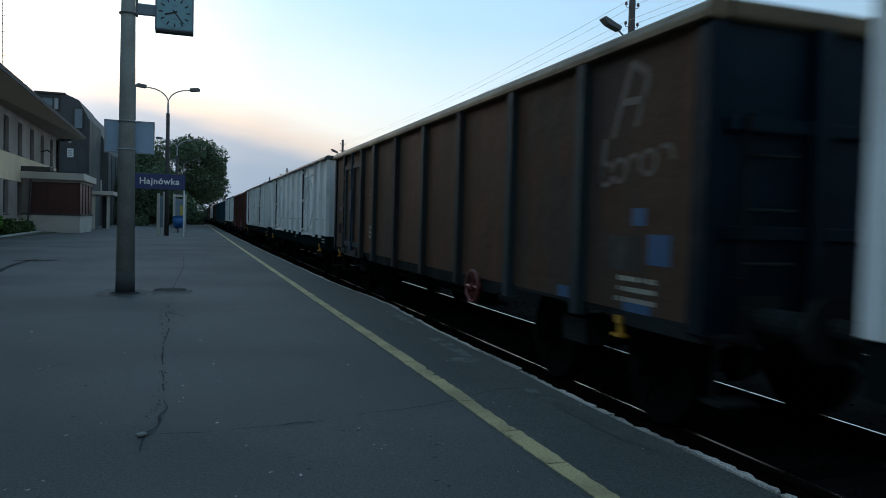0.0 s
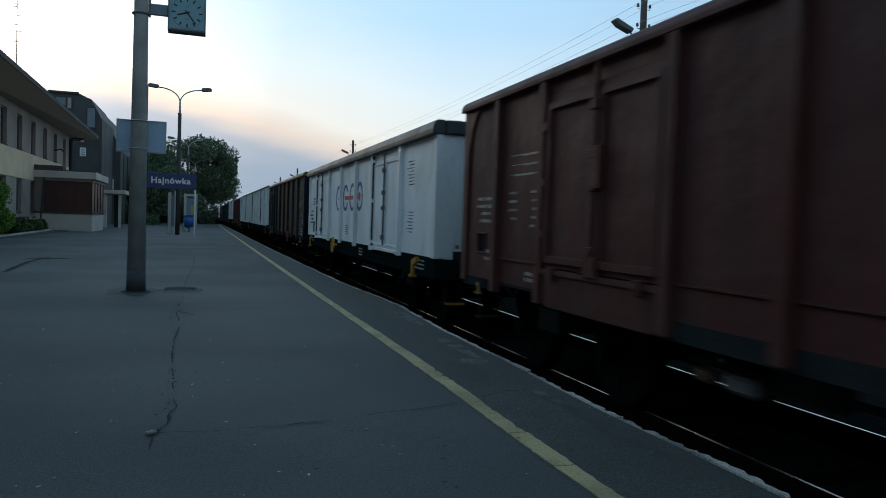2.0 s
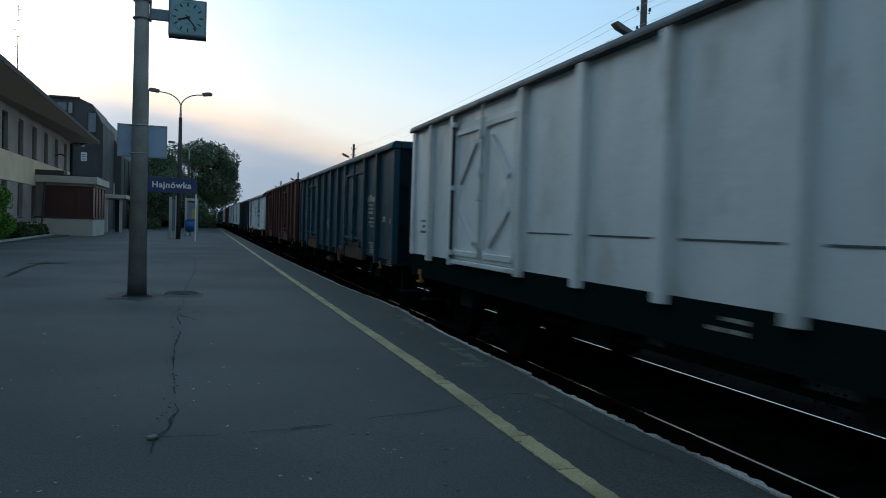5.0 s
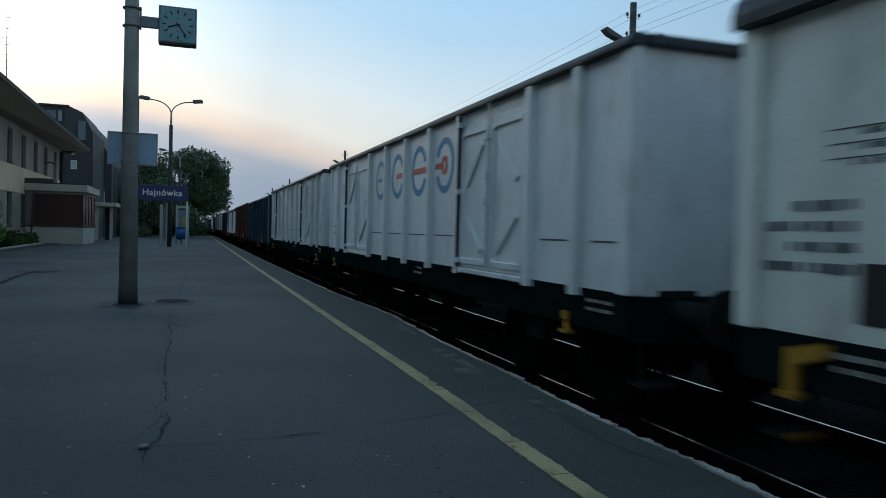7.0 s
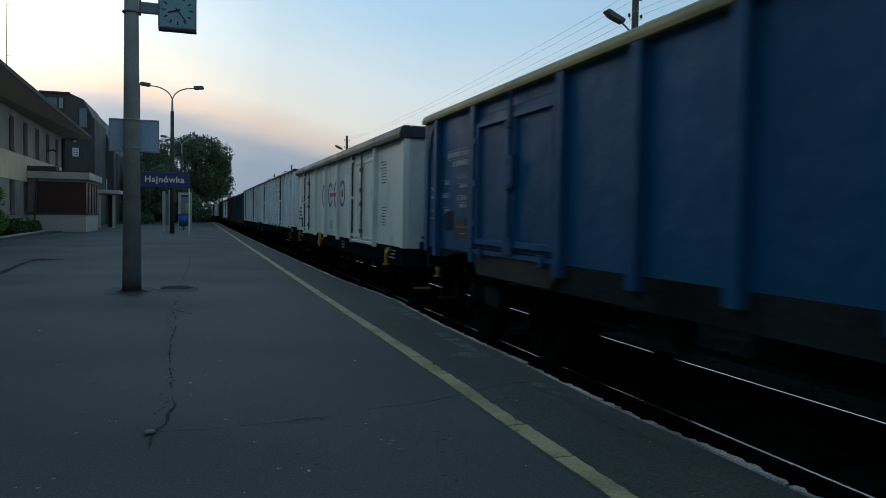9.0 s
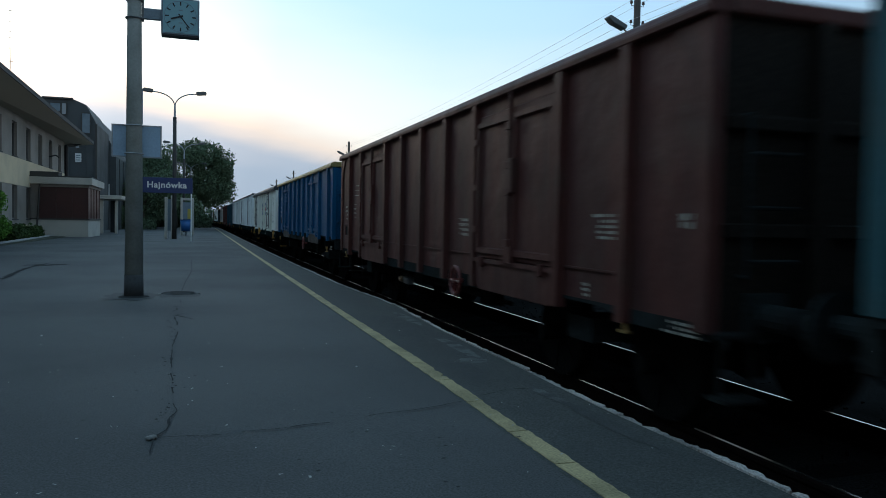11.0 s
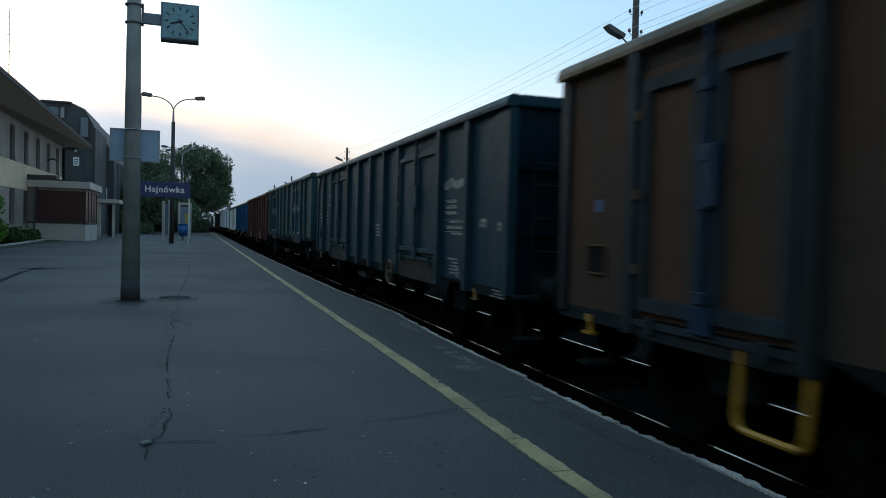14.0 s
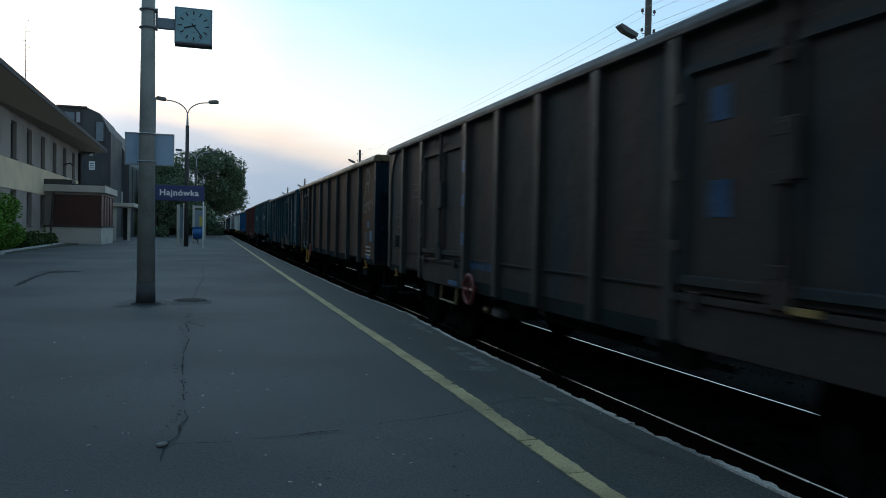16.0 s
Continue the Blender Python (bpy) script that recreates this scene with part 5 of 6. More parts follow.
def wagon_makers():
    E = lambda lab, col, po=None, co=None, en=None, wh="w_red", mk="w_mark", **k: build_wagon("E", lab, col, po or col, co or col, k.pop("un", "w_under"), en or col, wh, "w_yellowdull", mk, **k)
    return {
        "rust": lambda: build_wagon("M", "rust-brown open freight wagon with dark posts and a blue end darkened as in shade", "w_rust", "w_rustpost", "w_tan", "w_under", "w_endblue", "w_red", "w_yellow", "w_mark", wheel_at=9.0),
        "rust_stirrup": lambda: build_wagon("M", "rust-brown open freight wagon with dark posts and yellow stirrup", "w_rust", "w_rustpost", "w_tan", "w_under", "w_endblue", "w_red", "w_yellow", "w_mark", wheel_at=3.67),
        "ring": lambda: build_wagon("B", "white open freight wagon with ring emblem and black sill", "w_white", "w_white", "w_slate", "w_sill", "w_white", "w_yellow", "w_yellow", "w_markdark", logo=LOGO_B, wheel_at=4.91),
        "ring_cream": lambda: build_wagon("B", "cream-white open freight wagon with ring emblem and dark top rail", "w_cream", "w_cream", "w_slate", "w_sill", "w_grey", "w_yellow", "w_yellow", "w_markdark", logo=LOGO_H, wheel_at=5.02),
        # maroon end walls near black: dirt, plus the weak rear light put into the colour
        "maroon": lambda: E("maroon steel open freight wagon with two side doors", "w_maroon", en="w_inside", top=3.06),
        # navy end walls: shade painted in, far darker than the sides
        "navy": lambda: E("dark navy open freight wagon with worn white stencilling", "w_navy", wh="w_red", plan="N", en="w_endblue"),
        "plain_white": lambda: build_wagon("G", "greyish white open freight wagon with ribbed sides", "w_grey", "w_grey", "w_slate", "w_sill", "w_grey", "w_yellow", "w_yellow", "w_markdark", wheel_at=None),
        "braced_white": lambda: build_wagon("G", "white open freight wagon with braced doors and four rings", "w_white", "w_white", "w_slate", "w_sill", "w_white", "w_yellow", "w_yellow", "w_markdark", logo=LOGO_G, wheel_at=None),
        "blue": lambda: E("bright blue open freight wagon with a yellow top rail", "w_blue", co="w_yellowtop", plan="U"),
        "teal": lambda: E("weathered teal open freight wagon with rust stains and repainted doors", "w_teal", "w_tealpost", "w_tealpost", "w_tealpost", "w_under", "w_mark", door="w_tealpost", door2="w_patchblue", wheel_at=None, name="weathered_wagon", plan="K"),
        # dark blue end walls have their shade in the colour too
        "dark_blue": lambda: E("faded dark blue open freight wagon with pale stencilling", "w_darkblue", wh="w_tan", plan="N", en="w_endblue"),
        "brown": lambda: E("dark brown-grey open freight wagon with grimy steel sides", "w_brown", "w_brownpost", "w_brownpost", mk="w_brownpost", wheel_at=4.62, top=3.05),
    }


PITCH, FIRST_REAR = 14.04, 3.64
ORDER = {-1: "plain_white", -2: "plain_white", -3: "maroon", -4: "plain_white", -5: "navy", -6: "dark_blue", -7: "brown", -8: "plain_white", -9: "maroon", -10: "brown",
         -11: "navy", -12: "rust", -13: "maroon", -14: "plain_white", -15: "brown", -16: "dark_blue", -17: "navy", -18: "brown",
         0: "rust", 1: "ring", 2: "maroon", 3: "navy", 4: "plain_white", 5: "braced_white", 6: "ring_cream", 7: "blue", 8: "maroon", 9: "teal",
         10: "dark_blue", 11: "rust_stirrup", 12: "brown", 13: "maroon"}


PACE = along(((0, 0.0), (0.5, 0.04), (1, 0.18), (1.5, 0.02), (2, -0.04), (3, 0.12), (4, 0.08), (6.5, -0.06), (7, 0.10), (7.5, -0.04), (8, -0.17), (8.5, 0.0), (11, 0.03), (12, 0.07), (12.5, -0.02), (13, 0.27), (14, -0.02), (15, 0.0), (15.5, 0.0), (16, 0.2)))


def travel(t):
    """Metres that the train has gone at t seconds; it gathers a little speed."""
    return 0.9335 * (11.04 * t + 0.015 * ((t - 8) ** 2 - 64)) + 0.26 * max(0.0, 1 - t / 1.5) ** 2 - 0.3 * math.exp(-((t - 12.5) / 0.4) ** 2) + 0.32 * math.exp(-((t - 1.5) / 0.38) ** 2) + PACE(t)


def wagon_pose(i, t):
    y = FIRST_REAR - PITCH * i + HALF + travel(t)
    a, b = y - 4.4, y + 4.4
    xa, xb = AXIS + bend(a), AXIS + bend(b)
    return pose((xa + xb) / 2, y, RAIL_Z + (rise(a) + rise(b)) / 2, math.degrees(math.atan2(rise(b) - rise(a), 8.8)), 0, -math.degrees(math.atan2(xb - xa, 8.8)))


WAGONS = {}


def build_train():
    makers, made = wagon_makers(), {}
    for i in sorted(ORDER, key=lambda k: (abs(k - 5), k)):
        kind = ORDER[i]
        if kind not in made:
            made[kind] = WAGONS[i] = makers[kind]()
            WAGONS[i].matrix_basis = wagon_pose(i, 0)
        else:
            WAGONS[i] = copy_thing(made[kind], wagon_pose(i, 0))


# ------------------------------------------------------------------ platform furniture
def build_clock_pole():
    p = thing("concrete_pole", "tall round concrete pole with a tarred foot", "pole", at=pose(-1.004, 12.61, 0))
    part("shaft", tube(bmesh.new(), (0, 0, 0.30), (0, 0, 7.2), 0.138, 0.084, 20), "pole_concrete", p, smooth=True)
    part("foot", tube(bmesh.new(), (0, 0, -0.02), (0, 0, 0.36), 0.147, 0.142, 20), "tar", p, "dark tarred foot", smooth=True)
    part("collar", tube(bmesh.new(), (0, 0, 0), (0, 0, 0.03), 0.26, 0.18, 20), "crack", p)
    part("cable_conduit", boxm(0.085, 0.125, -0.03, 0.03, 2.75, 3.3), "grey_metal", p)
    b = thing("sign_board", "grey-blue back of a metal notice board strapped to the pole", "sign board", at=pose(-0.98, 12.78, 0))
    part("panel", boxm(-0.36, 0.365, -0.012, 0.012, 2.25, 2.74), "board_back", b, bevel=0.004)
    for x0, x1, z0, z1 in ((-0.37, 0.375, 2.735, 2.755), (-0.37, 0.375, 2.235, 2.255), (-0.37, -0.35, 2.255, 2.735), (0.355, 0.375, 2.255, 2.735)):
        part("frame_edge", boxm(x0, x1, -0.022, 0.018, z0, z1), "galvanised", b)
    for z in (2.28, 2.72):
        bm = ring(bmesh.new(), 0.138, 0.010, "z", at=(-0.026, -0.17, z))
        part("strap", bm, "galvanised", b)

    c = thing("station_clock", "square double-sided station clock on a bracket, showing twenty-four past eight", "clock", at=pose(-0.32, 12.61, 4.48))
    part("case", boxm(-0.29, 0.285, -0.07, 0.07, -0.29, 0.29), "grey_metal", c, bevel=0.012)
    part("drip_tray", boxm(-0.285, 0.285, -0.085, 0.085, -0.315, -0.288), "black", c)
    part("face", boxm(-0.262, 0.258, -0.076, -0.0705, -0.262, 0.262), "clock_face", c, "pale blue-grey dial")
    first = None
    for i in range(12):
        a = radians(30 * i)
        m = Matrix.Translation((0, 0, 0)) @ pose(0, 0, 0, 0, 30 * i, 0)
        if first is None:
            first = part("hour_mark", boxm(-0.010, 0.010, -0.079, -0.0765, 0.175, 0.232), "black", c, at=m)
        else:
            clone(first, m, c)
    part("dial_ring", ring(bmesh.new(), 0.243, 0.004, "y", n=40, k=4, at=(0, -0.077, 0)), "grey_metal", c, "thin dark dial outline")
    part("minute_hand", boxm(-0.009, 0.009, -0.083, -0.0805, -0.05, 0.215), "black", c, at=pose(0, 0, 0, 0, 142, 0))
    part("hour_hand", boxm(-0.012, 0.012, -0.0875, -0.085, -0.04, 0.155), "black", c, at=pose(0, 0, 0, 0, 252, 0))
    part("hub", tube(bmesh.new(), (0, -0.092, 0), (0, -0.078, 0), 0.018, n=12), "black", c)
    for z, w in ((0.10, 0.03), (-0.10, 0.03)):
        part("maker_bar", boxm(-w, w, -0.079, -0.0765, z - 0.008, z + 0.008), "grey_metal", c)
    part("arm", boxm(-0.56, -0.29, -0.035, 0.035, -0.075, 0.095), "grey_metal", c, "hollow steel bracket arm", bevel=0.008)
    for z in (0.20, -0.08):
        bm = ring(bmesh.new(), 0.118, 0.014, "z", at=(-0.69, 0, z))
        tube(bm, (-0.58, -0.05, z), (-0.54, -0.05, z), 0.025, n=8)
        part("clamp", bm, "lamp_grey", c)
    part("clamp_plate", boxm(-0.575, -0.545, -0.04, 0.04, -0.11, 0.23), "lamp_grey", c)


def build_lamp(x, y, h, spread, label):
    l = thing("street_lamp", label, "street lamp", "platform lamps", at=pose(x, y, 0))
    part("column", tube(bmesh.new(), (0, 0, 0), (0, 0, h - 1.5), 0.135, 0.105, 14), "lamp_column", l, "dark weathered concrete column", smooth=True)
    part("sleeve", tube(bmesh.new(), (0, 0, h - 1.55), (0, 0, h - 0.75), 0.075, 0.05, 12), "galvanised", l)
    for s in (-1, 1):
        pts = []
        for i in range(11):
            a = i / 10 * math.pi / 2
            pts.append((s * spread * 0.72 * (1 - math.cos(a)) ** 1.0, 0, h - 0.85 + 0.85 * math.sin(a)))
        pts.append((s * spread * 0.80, 0, h + 0.03))
        part("arm", path_tube(bmesh.new(), pts, 0.036, 8), "galvanised", l)
        hd = prism(bmesh.new(), [(0, 0), (0, 0.14), (s * 0.5, 0.17), (s * 0.62, 0.08), (s * 0.60, -0.04), (s * 0.08, -0.06)], -0.16, 0.16, "y")
        part("lamp_head", hd, "lamp_grey", l, "dark lamp head, switched off", bevel=0.02, at=pose(s * spread * 0.78, 0, h, 0, -4 * s, 0))
    return l


def build_name_sign():
    s = thing("station_sign", "dark blue station name sign with white lettering on two posts", "sign", at=pose(-1.80, 44.0, 0))
    part("panel", boxm(-1.36, 1.36, -0.03, 0.03, 2.70, 3.56), "sign_blue", s, bevel=0.01)
    for x in (-1.36, 1.30):
        part("post", tube(bmesh.new(), (x, 0.06, 0), (x, 0.06, 3.5), 0.04, n=10), "white_paint", s)
    cu = bpy.data.curves.new("lettering", "FONT")
    cu.body, cu.size, cu.align_x, cu.align_y, cu.extrude, cu.offset = "Hajnówka", 0.475, "CENTER", "CENTER", 0.004, 0.012
    cu.space_character = 1.1
    tmp = bpy.data.objects.new("lettering_curve", cu)
    me = bpy.data.meshes.new_from_object(tmp)
    bpy.data.objects.remove(tmp)
    ob = new("lettering", me)
    me.materials.append(MAT["white_paint"])
    ob.parent, ob.matrix_basis = s, pose(0.0, -0.040, 3.14, 90, 0, 0)
    ob["label"] = "white letters"


def build_shelter_things():
    # glazed notice case, waste bin and thin posts behind the name sign
    n = thing("notice_case", "tall white-framed notice case on the platform", "notice case", at=pose(-1.75, 50.0, 0))
    for x in (-0.32, 0.05):
        part("frame_post", boxm(x - 0.11, x + 0.07, -0.06, 0.06, 0, 2.65 if x < 0 else 2.75), "kiosk_white", n, bevel=0.01)
    part("board", boxm(-0.25, -0.06, -0.02, 0.02, 0.5, 2.5), "grey_metal", n)
    p = thing("notice_board", "slim notice board with white frame and a yellow sheet", "notice board", at=pose(-0.98, 60.0, 0))
    for x in (-0.40, 0.40):
        part("frame_post", boxm(x - 0.09, x + 0.09, -0.06, 0.06, 0, 2.9), "kiosk_white", p, bevel=0.01)
    part("top_bar", boxm(-0.31, 0.31, -0.05, 0.05, 2.7, 2.88), "kiosk_white", p)
    part("panel", boxm(-0.31, 0.31, -0.02, 0.02, 1.25, 2.55), "grey_metal", p)
    part("sheet", boxm(0.02, 0.28, -0.028, -0.021, 1.3, 2.05), "poster_yellow", p, "yellow timetable sheet")
    b = thing("waste_bin", "blue plastic waste bin on a stand", "waste bin", at=pose(-1.05, 58.5, 0))
    part("tub", tube(bmesh.new(), (0, 0, 0.35), (0, 0, 1.15), 0.33, 0.40, 16), "bin_blue", b, smooth=True)
    part("rim", tube(bmesh.new(), (0, 0, 1.15), (0, 0, 1.22), 0.43, 0.43, 16), "bin_blue", b)
    part("stand", tube(bmesh.new(), (0, 0, 0), (0, 0, 0.36), 0.06, n=8), "galvanised", b)


# ------------------------------------------------------------------ station building
def build_station():
    s = thing("station_building", "two-storey rendered station building with wide slanted eaves, lengthened unseen behind to block sky light", "building")
    # Y0: unseen length added behind the camera, keeps sky light off the near wagons
    X, T, Y0, Y1 = -10.0, 0.35, -40.0, 63.0
    wins = [47.15 + 3.49 * k for k in range(-8, 5)]
    up, lo = (4.68, 6.62), (1.10, 3.02)
    ww = 1.2

    def band(name, z0, z1, mat, holes=None, proud=0.0, lab=""):
        bm = bmesh.new()
        if not holes:
            box(bm, X - T, X + proud, Y0, Y1, z0, z1)
        else:
            h0, h1 = holes
            if h0 > z0:
                box(bm, X - T, X + proud, Y0, Y1, z0, h0)
            if z1 > h1:
                box(bm, X - T, X + proud, Y0, Y1, h1, z1)
            edges = [Y0] + [v for w in wins for v in (w - ww / 2, w + ww / 2)] + [Y1]
            for a, b in zip(edges[0::2], edges[1::2]):
                box(bm, X - T, X + proud, a, b, h0, h1)
        part(name, bm, mat, s, lab)

    band("plinth_wall", -0.1, 0.75, "cream", None, 0.02, "cream plinth")
    band("lower_wall", 0.75, 3.05, "render_grey", lo)
    band("band_wall", 3.05, 4.60, "cream", None, 0.03, "cream rendered band")
    band("upper_wall", 4.60, 7.15, "render_grey", up)
    part("end_wall", boxm(-22, X - T, Y1 - 0.35, Y1, -0.1, 7.05), "render_grey", s)
    part("end_wall", boxm(-22, X - T, Y0, Y0 + 0.35, -0.1, 7.15), "render_grey", s)
    part("back_wall", boxm(-22.35, -22, Y0, Y1, -0.1, 7.15), "render_grey", s)
    # slanted eaves and roof
    def eaves(bm):
        """The eaves' outer edge drops a little towards the far end."""
        for v in bm.verts:
            if v.co.x > -9.5:
                v.co.z -= 0.0172 * max(0.0, v.co.y - 34.0)
        return bm

    outline = [(-10.36, 7.06), (-10.0, 7.06), (-8.42, 7.80), (-8.42, 8.00), (-10.2, 8.12), (-16, 9.2), (-22.6, 8.0), (-22.6, 7.06)]
    for ya, yb in ((Y0 - 1.5, 34.0), (34.0, Y1 + 3.6)):
        part("roof", eaves(prism(bmesh.new(), outline, ya, yb, "y")), "soffit", s, "brown boarded soffit and flat roof")
        part("fascia", eaves(boxm(-8.42, -8.37, ya, yb, 7.82, 8.06)), "roof", s, "dark sheet-metal gutter")
    part("gutter_pipe", path_tube(bmesh.new(), [(-8.55, Y1 + 3.45, 7.62), (-9.75, Y1 + 2.2, 7.0), (-9.9, Y1 + 0.3, 6.75), (-9.9, Y1 + 0.3, 0)], 0.15, 8), "black", s, "dark rainwater pipe")
    part("wall_lamp", path_tube(bmesh.new(), [(-10, 57.0, 5.4), (-9.6, 57.2, 5.55), (-9.4, 57.2, 5.4)], 0.05, 6), "black", s)
    for z0, z1 in (up, lo):
        for w in wins:
            win = part("window", boxm(X - 0.24, X - 0.22, w - ww / 2, w + ww / 2, z0, z1), "window_dark", s)
            bm = bmesh.new()
            for a, b, c, d in ((w - ww / 2, w - ww / 2 + 0.07, z0, z1), (w + ww / 2 - 0.07, w + ww / 2, z0, z1), (w - ww / 2 + 0.07, w + ww / 2 - 0.07, z1 - 0.07, z1), (w - ww / 2 + 0.07, w + ww / 2 - 0.07, z0, z0 + 0.07), (w - 0.035, w + 0.035, z0 + 0.07, z1 - 0.07)):
                box(bm, X - 0.215, X - 0.15, a, b, c, d)
            part("frame", bm, "window_frame", win)
            part("sill", boxm(X - 0.14, X + 0.06, w - ww / 2 - 0.05, w + ww / 2 + 0.05, z0 - 0.06, z0 - 0.005), "roof", win)
    # antenna mast
    a = thing("roof_antenna", "thin lattice antenna mast on the station roof", "antenna", at=pose(-9.75, 45.0, 8.06))
    part("mast", tube(bmesh.new(), (0, 0, 0), (0, 0, 4.45), 0.026, 0.014, 6), "lamp_grey", a)
    for z, ra, rb in ((4.2, -0.10, 0.16), (4.05, -0.16, 0.05), (3.6, -0.05, 0.20), (3.1, -0.22, 0.10), (2.75, -0.10, 0.24), (2.2, -0.14, 0.06), (1.5, -0.10, 0.16)):
        part("rod", tube(bmesh.new(), (ra, 0, z), (rb, 0, z), 0.012, n=6), "lamp_grey", a)


def build_kiosk():
    k = thing("glazed_porch", "low entrance porch with dark red glazing and pale cornice", "porch")
    x0, x1, y0, y1 = -9.98, -6.72, 51.0, 56.6
    part("base", boxm(x0, x1, y0, y1, -0.1, 1.08), "kiosk_white", k, "pale plastered base", bevel=0.02)
    part("ledge", boxm(x0, x1 + 0.06, y0 - 0.06, y1 + 0.06, 1.08, 1.18), "roof", k)
    part("corner_pier", boxm(x0, x0 + 0.5, y0 + 0.05, y1 - 0.05, 1.18, 3.15), "render_grey", k)
    part("glazing", boxm(x0 + 0.5, x1 - 0.05, y0 + 0.05, y1 - 0.05, 1.18, 3.12), "kiosk_red", k, "dark red panes")
    for x in [x0 + 0.5 + i * 0.9 for i in range(4)]:
        part("mullion", boxm(x - 0.03, x + 0.03, y0, y0 + 0.048, 1.18, 3.12), "kiosk_red", k)
    for y in [y0 + 0.03 + i * 1.36 for i in range(5)]:
        part("mullion", boxm(x1 - 0.048, x1, y - 0.03, y + 0.03, 1.18, 3.12), "kiosk_red", k)
    part("lower_cornice", boxm(x0, x1 + 0.05, y0 - 0.10, y1 + 0.1, 3.12, 3.28), "render_grey", k)
    part("cornice", boxm(x0 - 0.0, x1 + 0.25, y0 - 0.30, y1 + 0.3, 3.28, 3.72), "kiosk_white", k, "pale cornice", bevel=0.02)
    part("roof_sheet", boxm(x0, x1 + 0.22, y0 - 0.27, y1 + 0.27, 3.72, 3.80), "roof", k)
    part("roof_upstand", boxm(x0, x0 + 1.6, y0 - 0.2, y0 + 1.0, 3.80, 4.05), "roof", k)
    part("downpipe", tube(bmesh.new(), (x0 + 0.35, y0 - 0.12, 0), (x0 + 0.55, y0 - 0.12, 3.3), 0.05, n=8), "roof", k)
    c = thing("entrance_canopy", "flat pale canopy over a doorway beside the porch", "canopy")
    part("slab", boxm(-9.9, -6.0, 63.8, 70.0, 2.75, 3.05), "kiosk_white", c, bevel=0.02)
    part("side_wall", boxm(-9.0, -7.4, 64.2, 64.5, -0.1, 2.75), "kiosk_white", c)
    part("doorway", boxm(-7.4, -6.9, 69.3, 69.5, -0.1, 2.75), "window_dark", c)
    part("pillar", boxm(-6.55, -6.35, 64.3, 64.5, -0.1, 2.75), "kiosk_white", c)


def build_hall():
    h = thing("dark_hall", "tall dark clad hall with a stepped roof behind the station", "building")
    prof = [(-24, -0.5), (-24, 11.4), (-13.5, 11.96), (-11.0, 11.94), (-9.93, 11.47), (-9.3, 10.24), (-9.15, 9.9), (-9.15, -0.5)]
    part("front_block", prism(bmesh.new(), prof, 74, 84, "y"), "cladding", h)
    part("rear_block", prism(bmesh.new(), [(-24, -0.5), (-24, 10.9), (-10.6, 11.5), (-10.15, 11.56), (-9.01, 9.16), (-8.43, 7.75), (-8.43, -0.5)], 84.0, 104, "y"), "cladding", h)
    for i in range(10):
        x = -23 + i * 1.45
        part("rib", boxm(x - 0.05, x + 0.05, 73.93, 74.0, -0.4, 10.4), "cladding", h)
    for i in range(4):
        y = 87.0 + i * 4.2
        part("rib", boxm(-8.43, -8.36, y - 0.06, y + 0.06, -0.4, 7.6), "cladding", h)
    part("roof_edge", boxm(-13.5, -11.0, 73.8, 73.99, 11.86, 12.02), "roof", h, "dark metal roof edge")
    part("corner_strip", boxm(-9.2, -9.0, 73.85, 73.99, -0.4, 9.8), "roof", h, "dark corner flashing")
    for x0, x1, z0, z1, m in ((-12.85, -12.05, 10.75, 11.48, "grey_metal"), (-11.9, -11.58, 10.54, 11.5, "galvanised"), (-10.25, -9.62, 8.95, 10.7, "grey_metal"), (-10.78, -10.5, 7.54, 8.1, "galvanised")):
        pane = part("window", boxm(x0, x1, 73.9, 73.99, z0, z1), m, h)
        bm = box(bmesh.new(), x0 - 0.08, x0, 73.86, 73.98, z0 - 0.08, z1 + 0.08)
        box(bm, x1, x1 + 0.08, 73.86, 73.98, z0 - 0.08, z1 + 0.08)
        box(bm, x0, x1, 73.86, 73.98, z1, z1 + 0.08)
        box(bm, x0, x1, 73.86, 73.98, z0 - 0.08, z0)
        part("frame", bm, "roof", pane)
    sp = part("sign_panel", boxm(-10.82, -10.32, 73.85, 73.92, 6.28, 7.06), "white_paint", h, "small white notice with grey rows")
    for z in (6.45, 6.65, 6.85):
        part("row", boxm(-10.75, -10.40, 73.842, 73.849, z - 0.04, z + 0.04), "grey_metal", sp)
    part("light_door", boxm(-9.49, -9.05, 83.9, 83.99, 3.3, 4.76), "white_paint", h)


